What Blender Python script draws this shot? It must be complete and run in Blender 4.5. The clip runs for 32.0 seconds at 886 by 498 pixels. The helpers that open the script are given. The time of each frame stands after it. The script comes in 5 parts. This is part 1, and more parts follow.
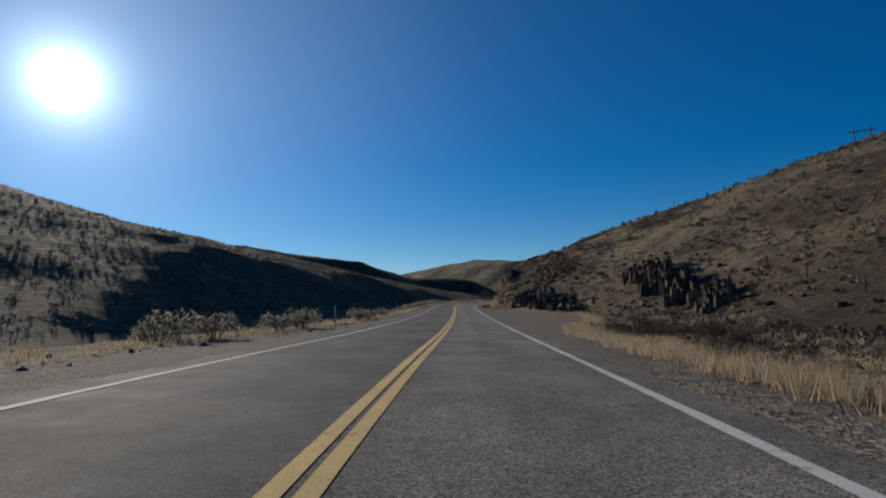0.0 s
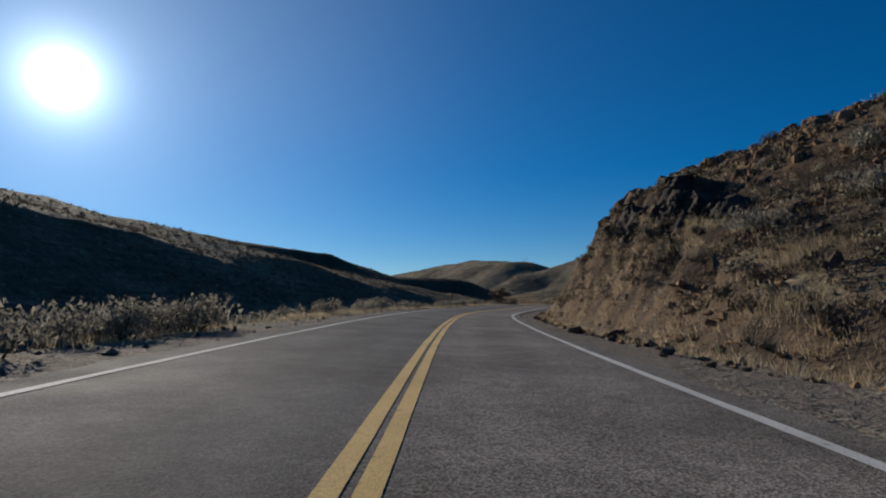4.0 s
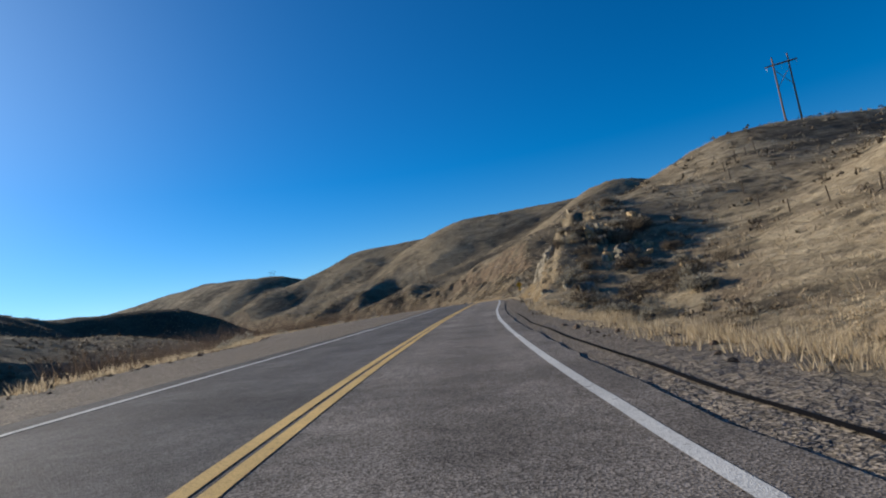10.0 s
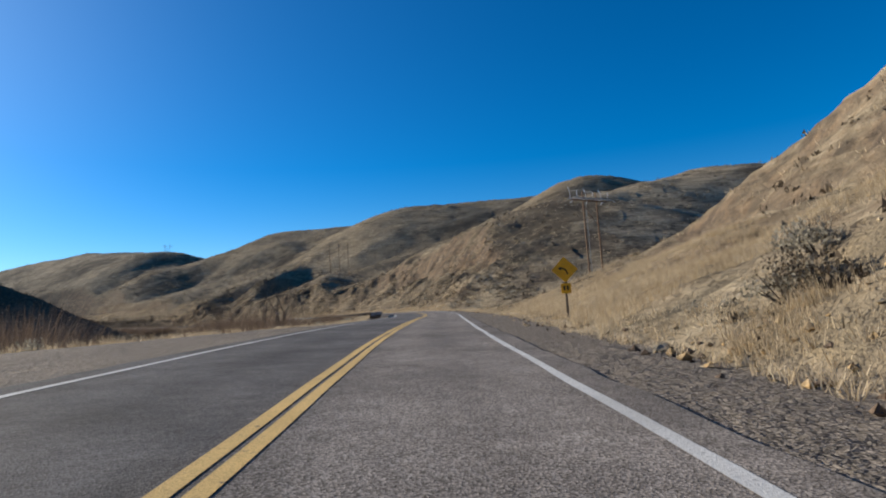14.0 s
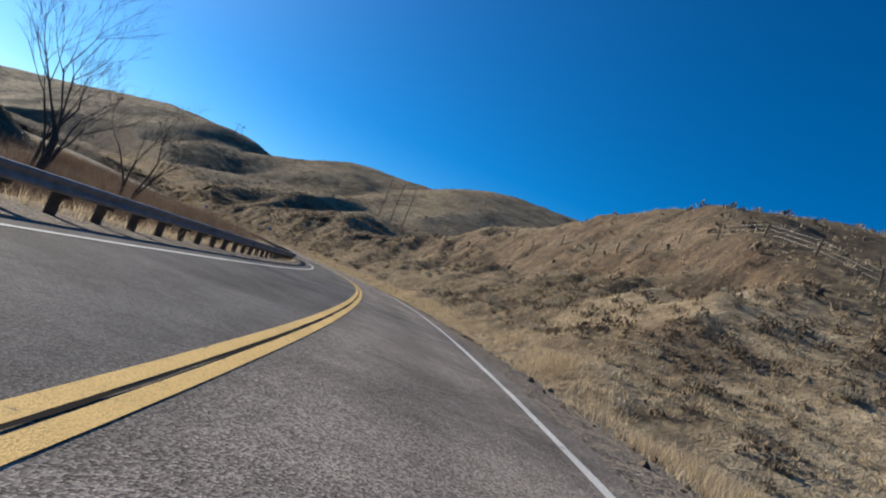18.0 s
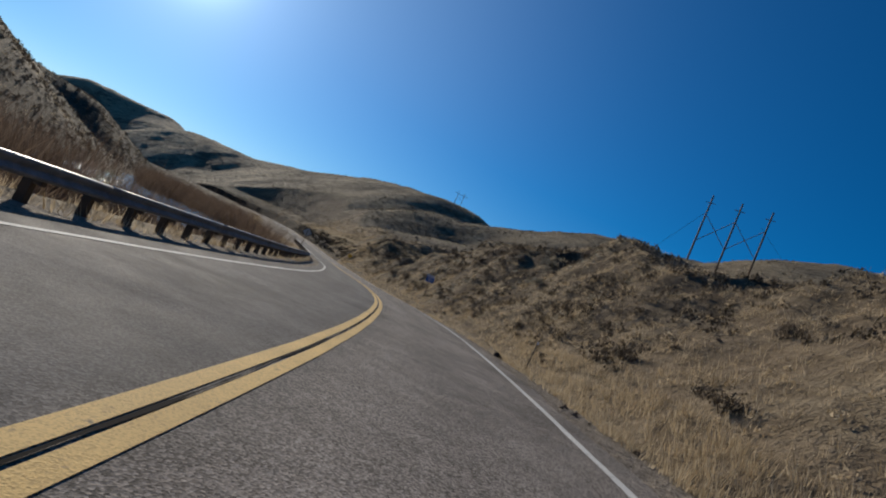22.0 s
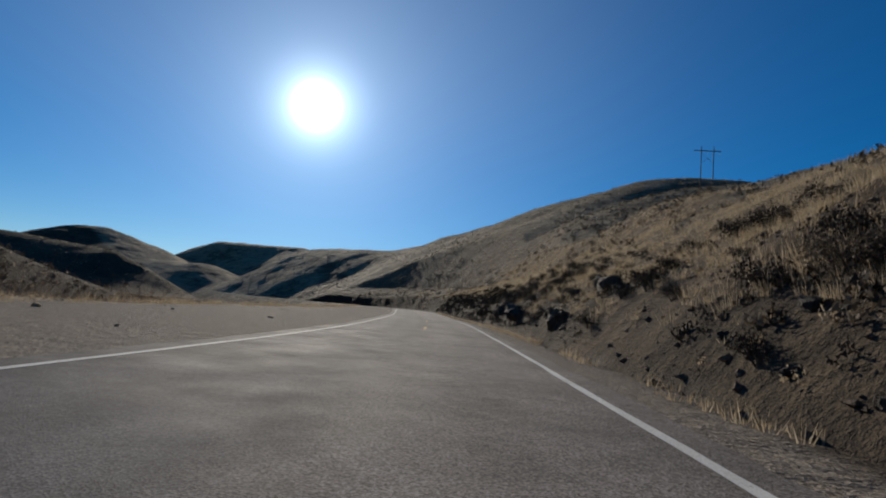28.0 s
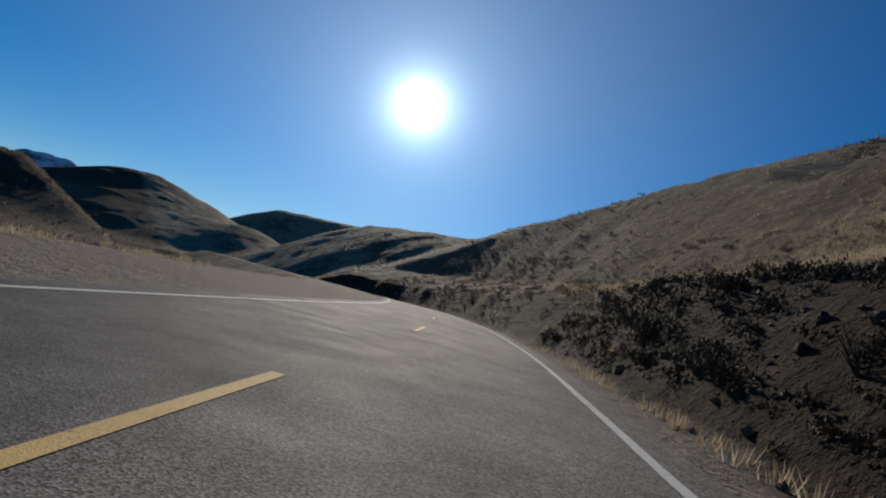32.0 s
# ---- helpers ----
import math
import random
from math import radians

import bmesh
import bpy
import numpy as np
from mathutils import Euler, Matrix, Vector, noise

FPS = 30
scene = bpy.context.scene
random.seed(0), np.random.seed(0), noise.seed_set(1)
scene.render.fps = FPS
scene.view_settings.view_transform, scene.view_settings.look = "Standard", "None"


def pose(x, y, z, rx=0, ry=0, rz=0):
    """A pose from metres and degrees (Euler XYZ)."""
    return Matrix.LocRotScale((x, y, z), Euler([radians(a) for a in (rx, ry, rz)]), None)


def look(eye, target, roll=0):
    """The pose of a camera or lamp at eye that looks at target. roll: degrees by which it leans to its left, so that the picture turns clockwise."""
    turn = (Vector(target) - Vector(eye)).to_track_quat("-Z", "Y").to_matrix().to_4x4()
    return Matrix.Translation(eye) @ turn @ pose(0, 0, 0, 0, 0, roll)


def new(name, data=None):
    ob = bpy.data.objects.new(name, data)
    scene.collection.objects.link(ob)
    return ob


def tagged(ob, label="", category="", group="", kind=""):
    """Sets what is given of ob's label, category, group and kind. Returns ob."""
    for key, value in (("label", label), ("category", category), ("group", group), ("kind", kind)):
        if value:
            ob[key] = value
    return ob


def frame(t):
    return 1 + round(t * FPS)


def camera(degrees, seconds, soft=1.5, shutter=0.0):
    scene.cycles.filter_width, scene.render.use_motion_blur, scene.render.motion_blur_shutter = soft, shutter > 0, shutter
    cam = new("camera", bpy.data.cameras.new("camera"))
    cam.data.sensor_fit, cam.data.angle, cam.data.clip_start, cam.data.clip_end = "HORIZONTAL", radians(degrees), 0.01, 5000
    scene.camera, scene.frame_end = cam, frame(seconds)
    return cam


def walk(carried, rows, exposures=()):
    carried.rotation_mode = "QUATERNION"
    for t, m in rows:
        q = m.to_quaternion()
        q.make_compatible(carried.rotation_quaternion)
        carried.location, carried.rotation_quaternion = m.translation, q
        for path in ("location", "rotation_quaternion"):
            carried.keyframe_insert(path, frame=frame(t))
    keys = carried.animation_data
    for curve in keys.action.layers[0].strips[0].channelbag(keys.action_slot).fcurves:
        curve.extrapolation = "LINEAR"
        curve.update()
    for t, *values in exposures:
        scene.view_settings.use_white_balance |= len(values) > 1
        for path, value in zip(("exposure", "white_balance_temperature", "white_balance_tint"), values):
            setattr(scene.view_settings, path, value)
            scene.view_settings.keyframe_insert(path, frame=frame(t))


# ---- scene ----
cam = camera(74.1, 32.0, soft=2.0)
# seconds, eye, yaw to the left, pitch up, roll
ROWS = [
    (0, -0.08, 0.00, 1.10, 0.62, 5.57, -1.33),
    (0.5, 0.19, 13.86, 1.03, 0.75, 5.60, 1.34),
    (1, 0.45, 27.72, 1.02, 1.04, 5.59, 2.50),
    (1.5, 0.64, 41.45, 1.02, 1.08, 5.76, 1.80),
    (2, 0.78, 54.90, 1.07, 0.76, 5.81, 0.31),
    (2.5, 0.96, 68.11, 1.15, 0.29, 5.75, 0.14),
    (4.5, 1.44, 110.71, 1.96, -0.05, 6.16, -1.16),
    (5, 2.20, 122.05, 2.14, -0.36, 6.31, -5.82),
    (5.5, 3.05, 133.05, 2.28, -1.81, 6.36, -9.10),
    (6, 4.12, 143.57, 2.39, -3.88, 6.26, -10.96),
    (6.5, 5.46, 153.66, 2.50, -6.30, 6.12, -12.50),
    (7, 7.23, 163.50, 2.58, -8.83, 6.20, -13.02),
    (7.5, 9.46, 173.42, 2.72, -11.66, 6.18, -13.01),
    (8, 12.09, 183.75, 2.92, -14.02, 6.02, -13.46),
    (8.5, 14.85, 194.55, 3.15, -17.00, 5.83, -14.27),
    (9, 17.94, 205.43, 3.34, -19.74, 5.58, -13.91),
    (9.5, 21.57, 216.10, 3.45, -21.85, 5.46, -12.39),
    (10, 25.83, 226.59, 3.48, -23.72, 5.43, -9.72),
    (10.5, 30.47, 237.02, 3.48, -25.17, 5.39, -6.97),
    (11, 35.38, 247.34, 3.51, -26.22, 5.47, -4.89),
    (11.5, 40.34, 257.36, 3.55, -26.99, 5.53, -3.79),
    (12, 45.28, 267.05, 3.67, -27.52, 5.65, -3.36),
    (12.5, 50.41, 276.56, 3.84, -28.09, 5.48, -3.68),
    (13, 55.81, 286.37, 3.98, -28.53, 5.11, -4.57),
    (13.5, 61.40, 296.57, 3.97, -29.11, 5.05, -4.71),
    (15.5, 79.20, 329.73, 3.97, -30.52, 4.41, -0.59),
    (16, 86.23, 341.75, 3.77, -29.82, 4.46, 2.86),
    (16.5, 93.02, 353.88, 3.58, -28.58, 4.68, 9.79),
    (17, 99.39, 366.17, 3.43, -26.70, 4.83, 18.66),
    (17.5, 105.17, 378.58, 3.34, -24.07, 4.95, 22.62),
    (18, 110.35, 391.14, 3.30, -21.61, 4.54, 21.78),
    (18.5, 114.94, 403.93, 3.21, -18.84, 4.49, 20.37),
    (19, 119.05, 417.02, 3.08, -15.83, 4.48, 20.06),
    (19.5, 122.59, 430.32, 2.91, -12.89, 4.52, 20.66),
    (20, 125.52, 443.82, 2.77, -9.81, 4.47, 21.69),
    (20.5, 127.80, 457.43, 2.58, -6.76, 4.43, 22.62),
    (21, 129.39, 471.08, 2.38, -3.63, 4.50, 23.51),
    (21.5, 130.30, 484.69, 2.15, -0.49, 4.52, 24.53),
    (22, 130.53, 498.34, 2.01, 2.77, 4.61, 24.65),
    (22.5, 130.07, 511.96, 1.91, 5.84, 4.78, 24.36),
    (23, 128.91, 525.44, 1.84, 8.75, 4.88, 23.52),
    (23.5, 127.02, 538.72, 1.70, 11.44, 4.92, 22.83),
    (24, 124.46, 551.88, 1.46, 14.13, 4.88, 22.21),
    (24.5, 121.30, 565.00, 1.20, 15.99, 5.03, 20.30),
    (25, 117.63, 578.29, 1.00, 17.22, 5.59, 16.92),
    (25.5, 113.53, 591.95, 0.92, 18.28, 5.84, 13.64),
    (26, 109.08, 606.10, 0.93, 19.14, 6.07, 11.27),
    (26.5, 104.43, 620.57, 0.98, 19.82, 6.28, 9.76),
    (28.5, 89.54, 667.18, 1.05, 20.11, 7.03, 5.04),
    (29.5, 80.43, 693.46, 1.72, 21.46, 6.55, 7.93),
    (30, 75.27, 706.79, 2.00, 22.43, 6.37, 9.25),
    (30.5, 69.94, 720.03, 2.26, 23.57, 6.31, 10.65),
    (31, 64.37, 733.26, 2.50, 24.93, 6.31, 11.96),
    (31.5, 58.54, 746.60, 2.82, 26.47, 6.40, 13.17),
    (32, 52.55, 760.07, 3.23, 28.15, 6.25, 14.27),
]


def carried_pose(x, y, z, yaw, pitch, roll):
    return pose(x, y, z, 90, 0, yaw) @ pose(0, 0, 0, pitch, 0, 0) @ pose(0, 0, 0, 0, 0, roll)


EXPOSURES = [(0, -0.3), (5, -0.2), (6, 0.0), (8, 0.35), (12, 0.58), (16, 0.7), (18, 0.65), (20, 0.3), (22, -0.05), (24, -0.25), (26, -0.3), (32, -0.3)]
walk(cam, [(t, carried_pose(*row)) for t, *row in ROWS], EXPOSURES)

# ---- daylight ----
SUN_AZ, SUN_EL = radians(34.0), radians(18.95)      # to the left of +y, above the horizon
SUN_DIR = Vector((-math.sin(SUN_AZ) * math.cos(SUN_EL), math.cos(SUN_AZ) * math.cos(SUN_EL), math.sin(SUN_EL)))
world = bpy.data.worlds.new("sky")
scene.world = world
world.use_nodes = True
wt = world.node_tree
bg = wt.nodes["Background"]
sky = wt.nodes.new("ShaderNodeTexSky")
sky.sky_type = "NISHITA"
sky.sun_disc = False
sky.sun_elevation, sky.sun_rotation = SUN_EL, -SUN_AZ
sky.altitude, sky.air_density, sky.dust_density, sky.ozone_density = 1800, 1.0, 0.05, 4.0
deep = wt.nodes.new("ShaderNodeHueSaturation")      # the dry, clear winter air
deep.inputs["Hue"].default_value = 0.503
deep.inputs["Saturation"].default_value = 1.37
wt.links.new(sky.outputs[0], deep.inputs["Color"])
wt.links.new(deep.outputs[0], bg.inputs[0])
bg.inputs[1].default_value = 0.083
# the sun's own disc with its bright aureole, as wide as it shows in the sky
where = wt.nodes.new("ShaderNodeTexCoord")
near = wt.nodes.new("ShaderNodeVectorMath")
near.operation = "DOT_PRODUCT"
near.inputs[1].default_value = SUN_DIR
wt.links.new(where.outputs["Generated"], near.inputs[0])
glow = None
for power, amount in ((3600.0, 8.0), (600.0, 1.3), (90.0, 0.34), (12.0, 0.27), (3.0, 0.03)):
    fall = wt.nodes.new("ShaderNodeMath")
    fall.operation = "POWER"
    wt.links.new(near.outputs["Value"], fall.inputs[0])
    fall.inputs[1].default_value = power
    scaled = wt.nodes.new("ShaderNodeMath")
    scaled.operation = "MULTIPLY_ADD"
    wt.links.new(fall.outputs[0], scaled.inputs[0])
    scaled.inputs[1].default_value = amount
    if glow:
        wt.links.new(glow, scaled.inputs[2])
    else:
        scaled.inputs[2].default_value = 0.0
    glow = scaled.outputs[0]
only = wt.nodes.new("ShaderNodeMath")               # nothing on the side away from the sun
only.operation = "GREATER_THAN"
wt.links.new(near.outputs["Value"], only.inputs[0])
only.inputs[1].default_value = 0.0
lit = wt.nodes.new("ShaderNodeMath")
lit.operation = "MULTIPLY"
wt.links.new(glow, lit.inputs[0])
wt.links.new(only.outputs[0], lit.inputs[1])
glare = wt.nodes.new("ShaderNodeBackground")
glare.inputs[0].default_value = (0.72, 0.89, 1.0, 1)
wt.links.new(lit.outputs[0], glare.inputs[1])
both = wt.nodes.new("ShaderNodeAddShader")
wt.links.new(bg.outputs[0], both.inputs[0])
wt.links.new(glare.outputs[0], both.inputs[1])
wt.links.new(both.outputs[0], wt.nodes["World Output"].inputs[0])
sun = new("sun_light", bpy.data.lights.new("sun_light", "SUN"))
sun.data.energy, sun.data.angle, sun.data.color = 4.9, radians(0.55), (1.0, 0.905, 0.76)
sun.matrix_world = look(SUN_DIR * 100, (0, 0, 0))


# ---- materials ----
class Nodes:
    """A short way to write node materials."""

    def __init__(self, name, rough=0.9, metal=0.0, spec=0.3):
        self.m = bpy.data.materials.new(name)
        self.m.use_nodes = True
        self.t = self.m.node_tree
        self.b = self.t.nodes["Principled BSDF"]
        self.b.inputs["Roughness"].default_value = rough
        self.b.inputs["Metallic"].default_value = metal
        self.b.inputs["Specular IOR Level"].default_value = spec

    def put(self, socket, value):
        if isinstance(value, bpy.types.NodeSocket):
            self.t.links.new(value, socket)
        else:
            socket.default_value = (*value, 1) if isinstance(value, tuple) and len(value) == 3 and socket.type == "RGBA" else value

    def node(self, kind, **values):
        n = self.t.nodes.new("ShaderNode" + kind)
        for k, v in values.items():
            self.put(n.inputs[k.replace("_", " ")], v)
        return n

    def place(self, sx=1.0, sy=1.0, sz=1.0):
        g = self.t.nodes.new("ShaderNodeNewGeometry")
        n = self.t.nodes.new("ShaderNodeVectorMath")
        n.operation = "MULTIPLY"
        self.t.links.new(g.outputs["Position"], n.inputs[0])
        n.inputs[1].default_value = (sx, sy, sz)
        return n.outputs[0]

    def noise(self, scale, detail=4.0, at=None, rough=0.55):
        return self.node("TexNoise", Scale=scale, Detail=detail, Roughness=rough, Vector=at if at else self.place()).outputs["Fac"]

    def cells(self, scale, at=None):
        return self.node("TexVoronoi", Scale=scale, Vector=at if at else self.place())

    def ramp(self, fac, *stops):
        n = self.t.nodes.new("ShaderNodeValToRGB")
        e = n.color_ramp.elements
        while len(e) < len(stops):
            e.new(0.5)
        for el, (p, c) in zip(e, stops):
            el.position = p
            el.color = (*c, 1) if isinstance(c, tuple) else (c, c, c, 1)
        self.t.links.new(fac, n.inputs[0])
        return n.outputs[0]

    def mix(self, fac, a, b, how="MIX"):
        n = self.t.nodes.new("ShaderNodeMix")
        n.data_type, n.blend_type = "RGBA", how
        self.put(n.inputs[0], fac)
        self.put(n.inputs[6], a)
        self.put(n.inputs[7], b)
        return n.outputs[2]

    def math(self, how, a, b=0.0):
        n = self.t.nodes.new("ShaderNodeMath")
        n.operation = how
        self.put(n.inputs[0], a)
        self.put(n.inputs[1], b)
        return n.outputs[0]

    def attr(self, name):
        n = self.t.nodes.new("ShaderNodeAttribute")
        n.attribute_name = name
        return n.outputs["Fac"]

    def bump(self, height, strength=0.5, distance=0.05):
        n = self.node("Bump", Strength=strength, Distance=distance, Height=height)
        self.put(self.b.inputs["Normal"], n.outputs[0])

    def done(self, colour, rough=None):
        self.put(self.b.inputs["Base Color"], colour)
        if rough is not None:
            self.put(self.b.inputs["Roughness"], rough)
        return self.m


def plain(name, colour, rough=0.85, metal=0.0, vary=0.25, scale=3.0, bump=0.1):
    """One colour with grain and stains at two scales."""
    n = Nodes(name, rough, metal)
    stain = n.ramp(n.noise(scale, 3), (0.3, 1 - vary), (0.7, 1 + vary * 0.4))
    grain = n.ramp(n.noise(scale * 14, 3), (0.3, 1 - vary * 0.5), (0.7, 1.0))
    n.bump(n.noise(scale * 10, 3), bump, 0.01)
    return n.done(n.mix(1.0, n.mix(1.0, colour, stain, "MULTIPLY"), grain, "MULTIPLY"))


def make_earth():
    n = Nodes("dry_hillside", 0.95, spec=0.05)
    at = n.place()
    big = n.noise(0.018, 5, at)
    mid = n.noise(0.11, 5, at, 0.65)
    small = n.noise(1.1, 5, at, 0.7)
    fine = n.noise(9.0, 4, at, 0.7)
    grass = n.ramp(small, (0.25, (0.20, 0.150, 0.088)), (0.5, (0.33, 0.268, 0.178)), (0.75, (0.48, 0.40, 0.275)))
    sage = n.ramp(small, (0.3, (0.075, 0.062, 0.045)), (0.55, (0.14, 0.115, 0.080)), (0.8, (0.23, 0.185, 0.125)))
    ground_mix = n.mix(n.ramp(n.math("ADD", n.math("MULTIPLY", big, 0.5), n.math("MULTIPLY", mid, 0.5)), (0.49, 0.0), (0.60, 1.0)), grass, sage)
    # cattle terraces and soil bands that follow the slope's height
    band = n.noise(1.0, 4, n.place(0.10, 0.10, 1.7), 0.6)
    ground_mix = n.mix(1.0, ground_mix, n.ramp(band, (0.34, 0.66), (0.5, 1.0), (0.68, 1.22)), "MULTIPLY")
    # broken ledges of dark rock
    ledge = n.noise(1.0, 6, n.place(0.035, 0.035, 0.26), 0.7)
    ledge = n.math("MULTIPLY", n.ramp(ledge, (0.52, 0.0), (0.57, 1.0)), n.ramp(mid, (0.36, 0.15), (0.55, 1.0)))
    ground_mix = n.mix(n.math("MULTIPLY", ledge, n.attr("ledge")), ground_mix, n.ramp(small, (0.3, (0.028, 0.024, 0.021)), (0.55, (0.075, 0.058, 0.045)), (0.8, (0.16, 0.115, 0.08))))
    # sagebrush seen from afar: dark clumps of their own size
    spots = n.cells(0.42, at).outputs["Distance"]
    clump = n.math("MULTIPLY", n.ramp(spots, (0.22, 1.0), (0.42, 0.0)), n.ramp(mid, (0.42, 0.0), (0.56, 0.8)))
    ground_mix = n.mix(clump, ground_mix, (0.055, 0.050, 0.040))
    # rock and bare soil where it is cut
    rock = n.ramp(n.noise(0.7, 6, n.place(1, 1, 0.45), 0.7), (0.3, (0.045, 0.036, 0.030)), (0.48, (0.12, 0.090, 0.066)), (0.62, (0.22, 0.150, 0.095)), (0.8, (0.31, 0.235, 0.155)))
    tan = n.ramp(n.noise(0.55, 6, n.place(1, 1, 0.5), 0.7), (0.3, (0.09, 0.074, 0.054)), (0.5, (0.21, 0.172, 0.118)), (0.7, (0.33, 0.26, 0.16)), (0.85, (0.38, 0.24, 0.11)))
    soil = n.ramp(small, (0.3, (0.095, 0.070, 0.048)), (0.7, (0.21, 0.155, 0.105)))
    gravel = n.ramp(n.cells(30, at).outputs["Color"], (0.2, (0.115, 0.097, 0.078)), (0.5, (0.225, 0.190, 0.150)), (0.85, (0.38, 0.325, 0.265)))
    # thick leafless brush and its litter; also darkens slopes that lie in shade
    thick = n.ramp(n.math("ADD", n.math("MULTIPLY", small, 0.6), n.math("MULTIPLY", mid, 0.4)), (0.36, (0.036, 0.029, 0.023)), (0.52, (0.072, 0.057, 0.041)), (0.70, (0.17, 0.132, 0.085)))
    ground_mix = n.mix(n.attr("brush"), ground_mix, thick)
    c = n.mix(n.attr("soil"), ground_mix, soil)
    c = n.mix(n.attr("rock"), c, rock)
    c = n.mix(n.attr("tan"), c, tan)
    # dark basalt ground; on the last cut bank this near-black imitates its shade
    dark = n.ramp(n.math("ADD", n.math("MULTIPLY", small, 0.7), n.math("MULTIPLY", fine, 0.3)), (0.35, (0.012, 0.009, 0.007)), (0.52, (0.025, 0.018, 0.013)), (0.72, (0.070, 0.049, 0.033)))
    c = n.mix(n.attr("basalt_and_shade"), c, dark)
    c = n.mix(n.attr("gravel"), c, gravel)
    c = n.mix(1.0, c, n.ramp(fine, (0.25, 0.62), (0.75, 1.25)), "MULTIPLY")
    n.bump(n.math("ADD", n.math("MULTIPLY", small, 1.0), n.math("ADD", n.math("MULTIPLY", fine, 0.22), n.math("MULTIPLY", band, 0.8))), 1.0, 0.4)
    return n.done(c)


def make_asphalt():
    n = Nodes("chip_seal_asphalt", 0.9, spec=0.08)
    n.b.inputs["Diffuse Roughness"].default_value = 0.25
    at = n.place()
    stones = n.cells(60, at).outputs["Color"]
    chips = n.ramp(stones, (0.15, (0.110, 0.094, 0.078)), (0.5, (0.250, 0.215, 0.180)), (0.9, (0.46, 0.40, 0.34)))
    binder = n.ramp(stones, (0.15, (0.100, 0.092, 0.085)), (0.5, (0.140, 0.130, 0.122)), (0.9, (0.20, 0.187, 0.175)))
    base = n.mix(n.attr("oncoming"), chips, binder)
    patch = n.ramp(n.noise(0.30, 5, at, 0.65), (0.34, 0.66), (0.5, 0.95), (0.68, 1.2))
    lane = n.ramp(n.attr("lane"), (0.0, 0.80), (0.45, 1.0), (1.0, 1.16))
    blot = n.ramp(n.noise(2.6, 6, at, 0.75), (0.3, 0.72), (0.7, 1.15))
    c = n.mix(1.0, n.mix(1.0, n.mix(1.0, base, patch, "MULTIPLY"), lane, "MULTIPLY"), blot, "MULTIPLY")
    n.bump(n.cells(60, at).outputs["Distance"], 0.4, 0.010)
    return n.done(c, n.ramp(n.noise(0.8, 3, at), (0.3, 0.82), (0.7, 0.95)))


def make_line(name, colour):
    n = Nodes(name, 0.85, spec=0.2)
    at = n.place()
    worn = n.ramp(n.noise(5.0, 6, at, 0.75), (0.30, 0.0), (0.40, 1.0))
    grit = n.ramp(n.cells(80, at).outputs["Color"], (0.1, 0.72), (0.6, 1.05))
    c = n.mix(worn, (0.10, 0.09, 0.08), n.mix(1.0, colour, grit, "MULTIPLY"))
    c = n.mix(1.0, c, n.ramp(n.noise(0.6, 3, at), (0.3, 0.8), (0.7, 1.05)), "MULTIPLY")
    n.bump(n.cells(80, at).outputs["Distance"], 0.3, 0.008)
    return n.done(c)


def make_rock(name, *stops):
    n = Nodes(name, 0.88, spec=0.25)
    info = n.t.nodes.new("ShaderNodeObjectInfo")
    at = n.place(1, 1, 0.5)
    big = n.math("ADD", n.noise(1.1, 6, at, 0.7), n.math("MULTIPLY", n.math("SUBTRACT", info.outputs["Random"], 0.5), 0.35))
    c = n.ramp(big, *stops)
    c = n.mix(1.0, c, n.ramp(n.noise(14, 5, None, 0.75), (0.25, 0.62), (0.7, 1.15)), "MULTIPLY")
    # stained seams and hairline joints
    bend = n.mix(0.35, n.place(1.1, 1.1, 0.5), n.node("TexNoise", Scale=0.9, Detail=4.0, Vector=n.place()).outputs["Color"])
    seam = n.node("TexVoronoi", Scale=1.3, Vector=bend)
    seam.feature = "DISTANCE_TO_EDGE"
    c = n.mix(1.0, c, n.ramp(seam.outputs["Distance"], (0.0, 0.35), (0.05, 1.0)), "MULTIPLY")
    n.bump(n.math("ADD", n.math("ADD", n.noise(3.5, 6, None, 0.75), n.math("MULTIPLY", n.noise(22, 4), 0.25)), n.ramp(seam.outputs["Distance"], (0.0, 0.0), (0.08, 0.5))), 0.9, 0.14)
    return n.done(c)


def make_straw(name, *stops, rough=0.8, through_light=0.4):
    """Dead grass, twigs and leaves: each blade has its own shade."""
    n = Nodes(name, rough, spec=0.15)
    g = n.t.nodes.new("ShaderNodeNewGeometry")
    blade = n.math("ADD", n.math("MULTIPLY", g.outputs["Random Per Island"], 0.6), n.math("MULTIPLY", n.noise(0.22, 3), 0.4))
    c = n.ramp(blade, *stops)
    m = n.done(c)
    thin = n.node("BsdfTranslucent", Color=c)
    share_ = n.node("MixShader", Fac=through_light)
    n.t.links.new(n.b.outputs[0], share_.inputs[1])
    n.t.links.new(thin.outputs[0], share_.inputs[2])
    n.t.links.new(share_.outputs[0], n.t.nodes["Material Output"].inputs[0])
    return m


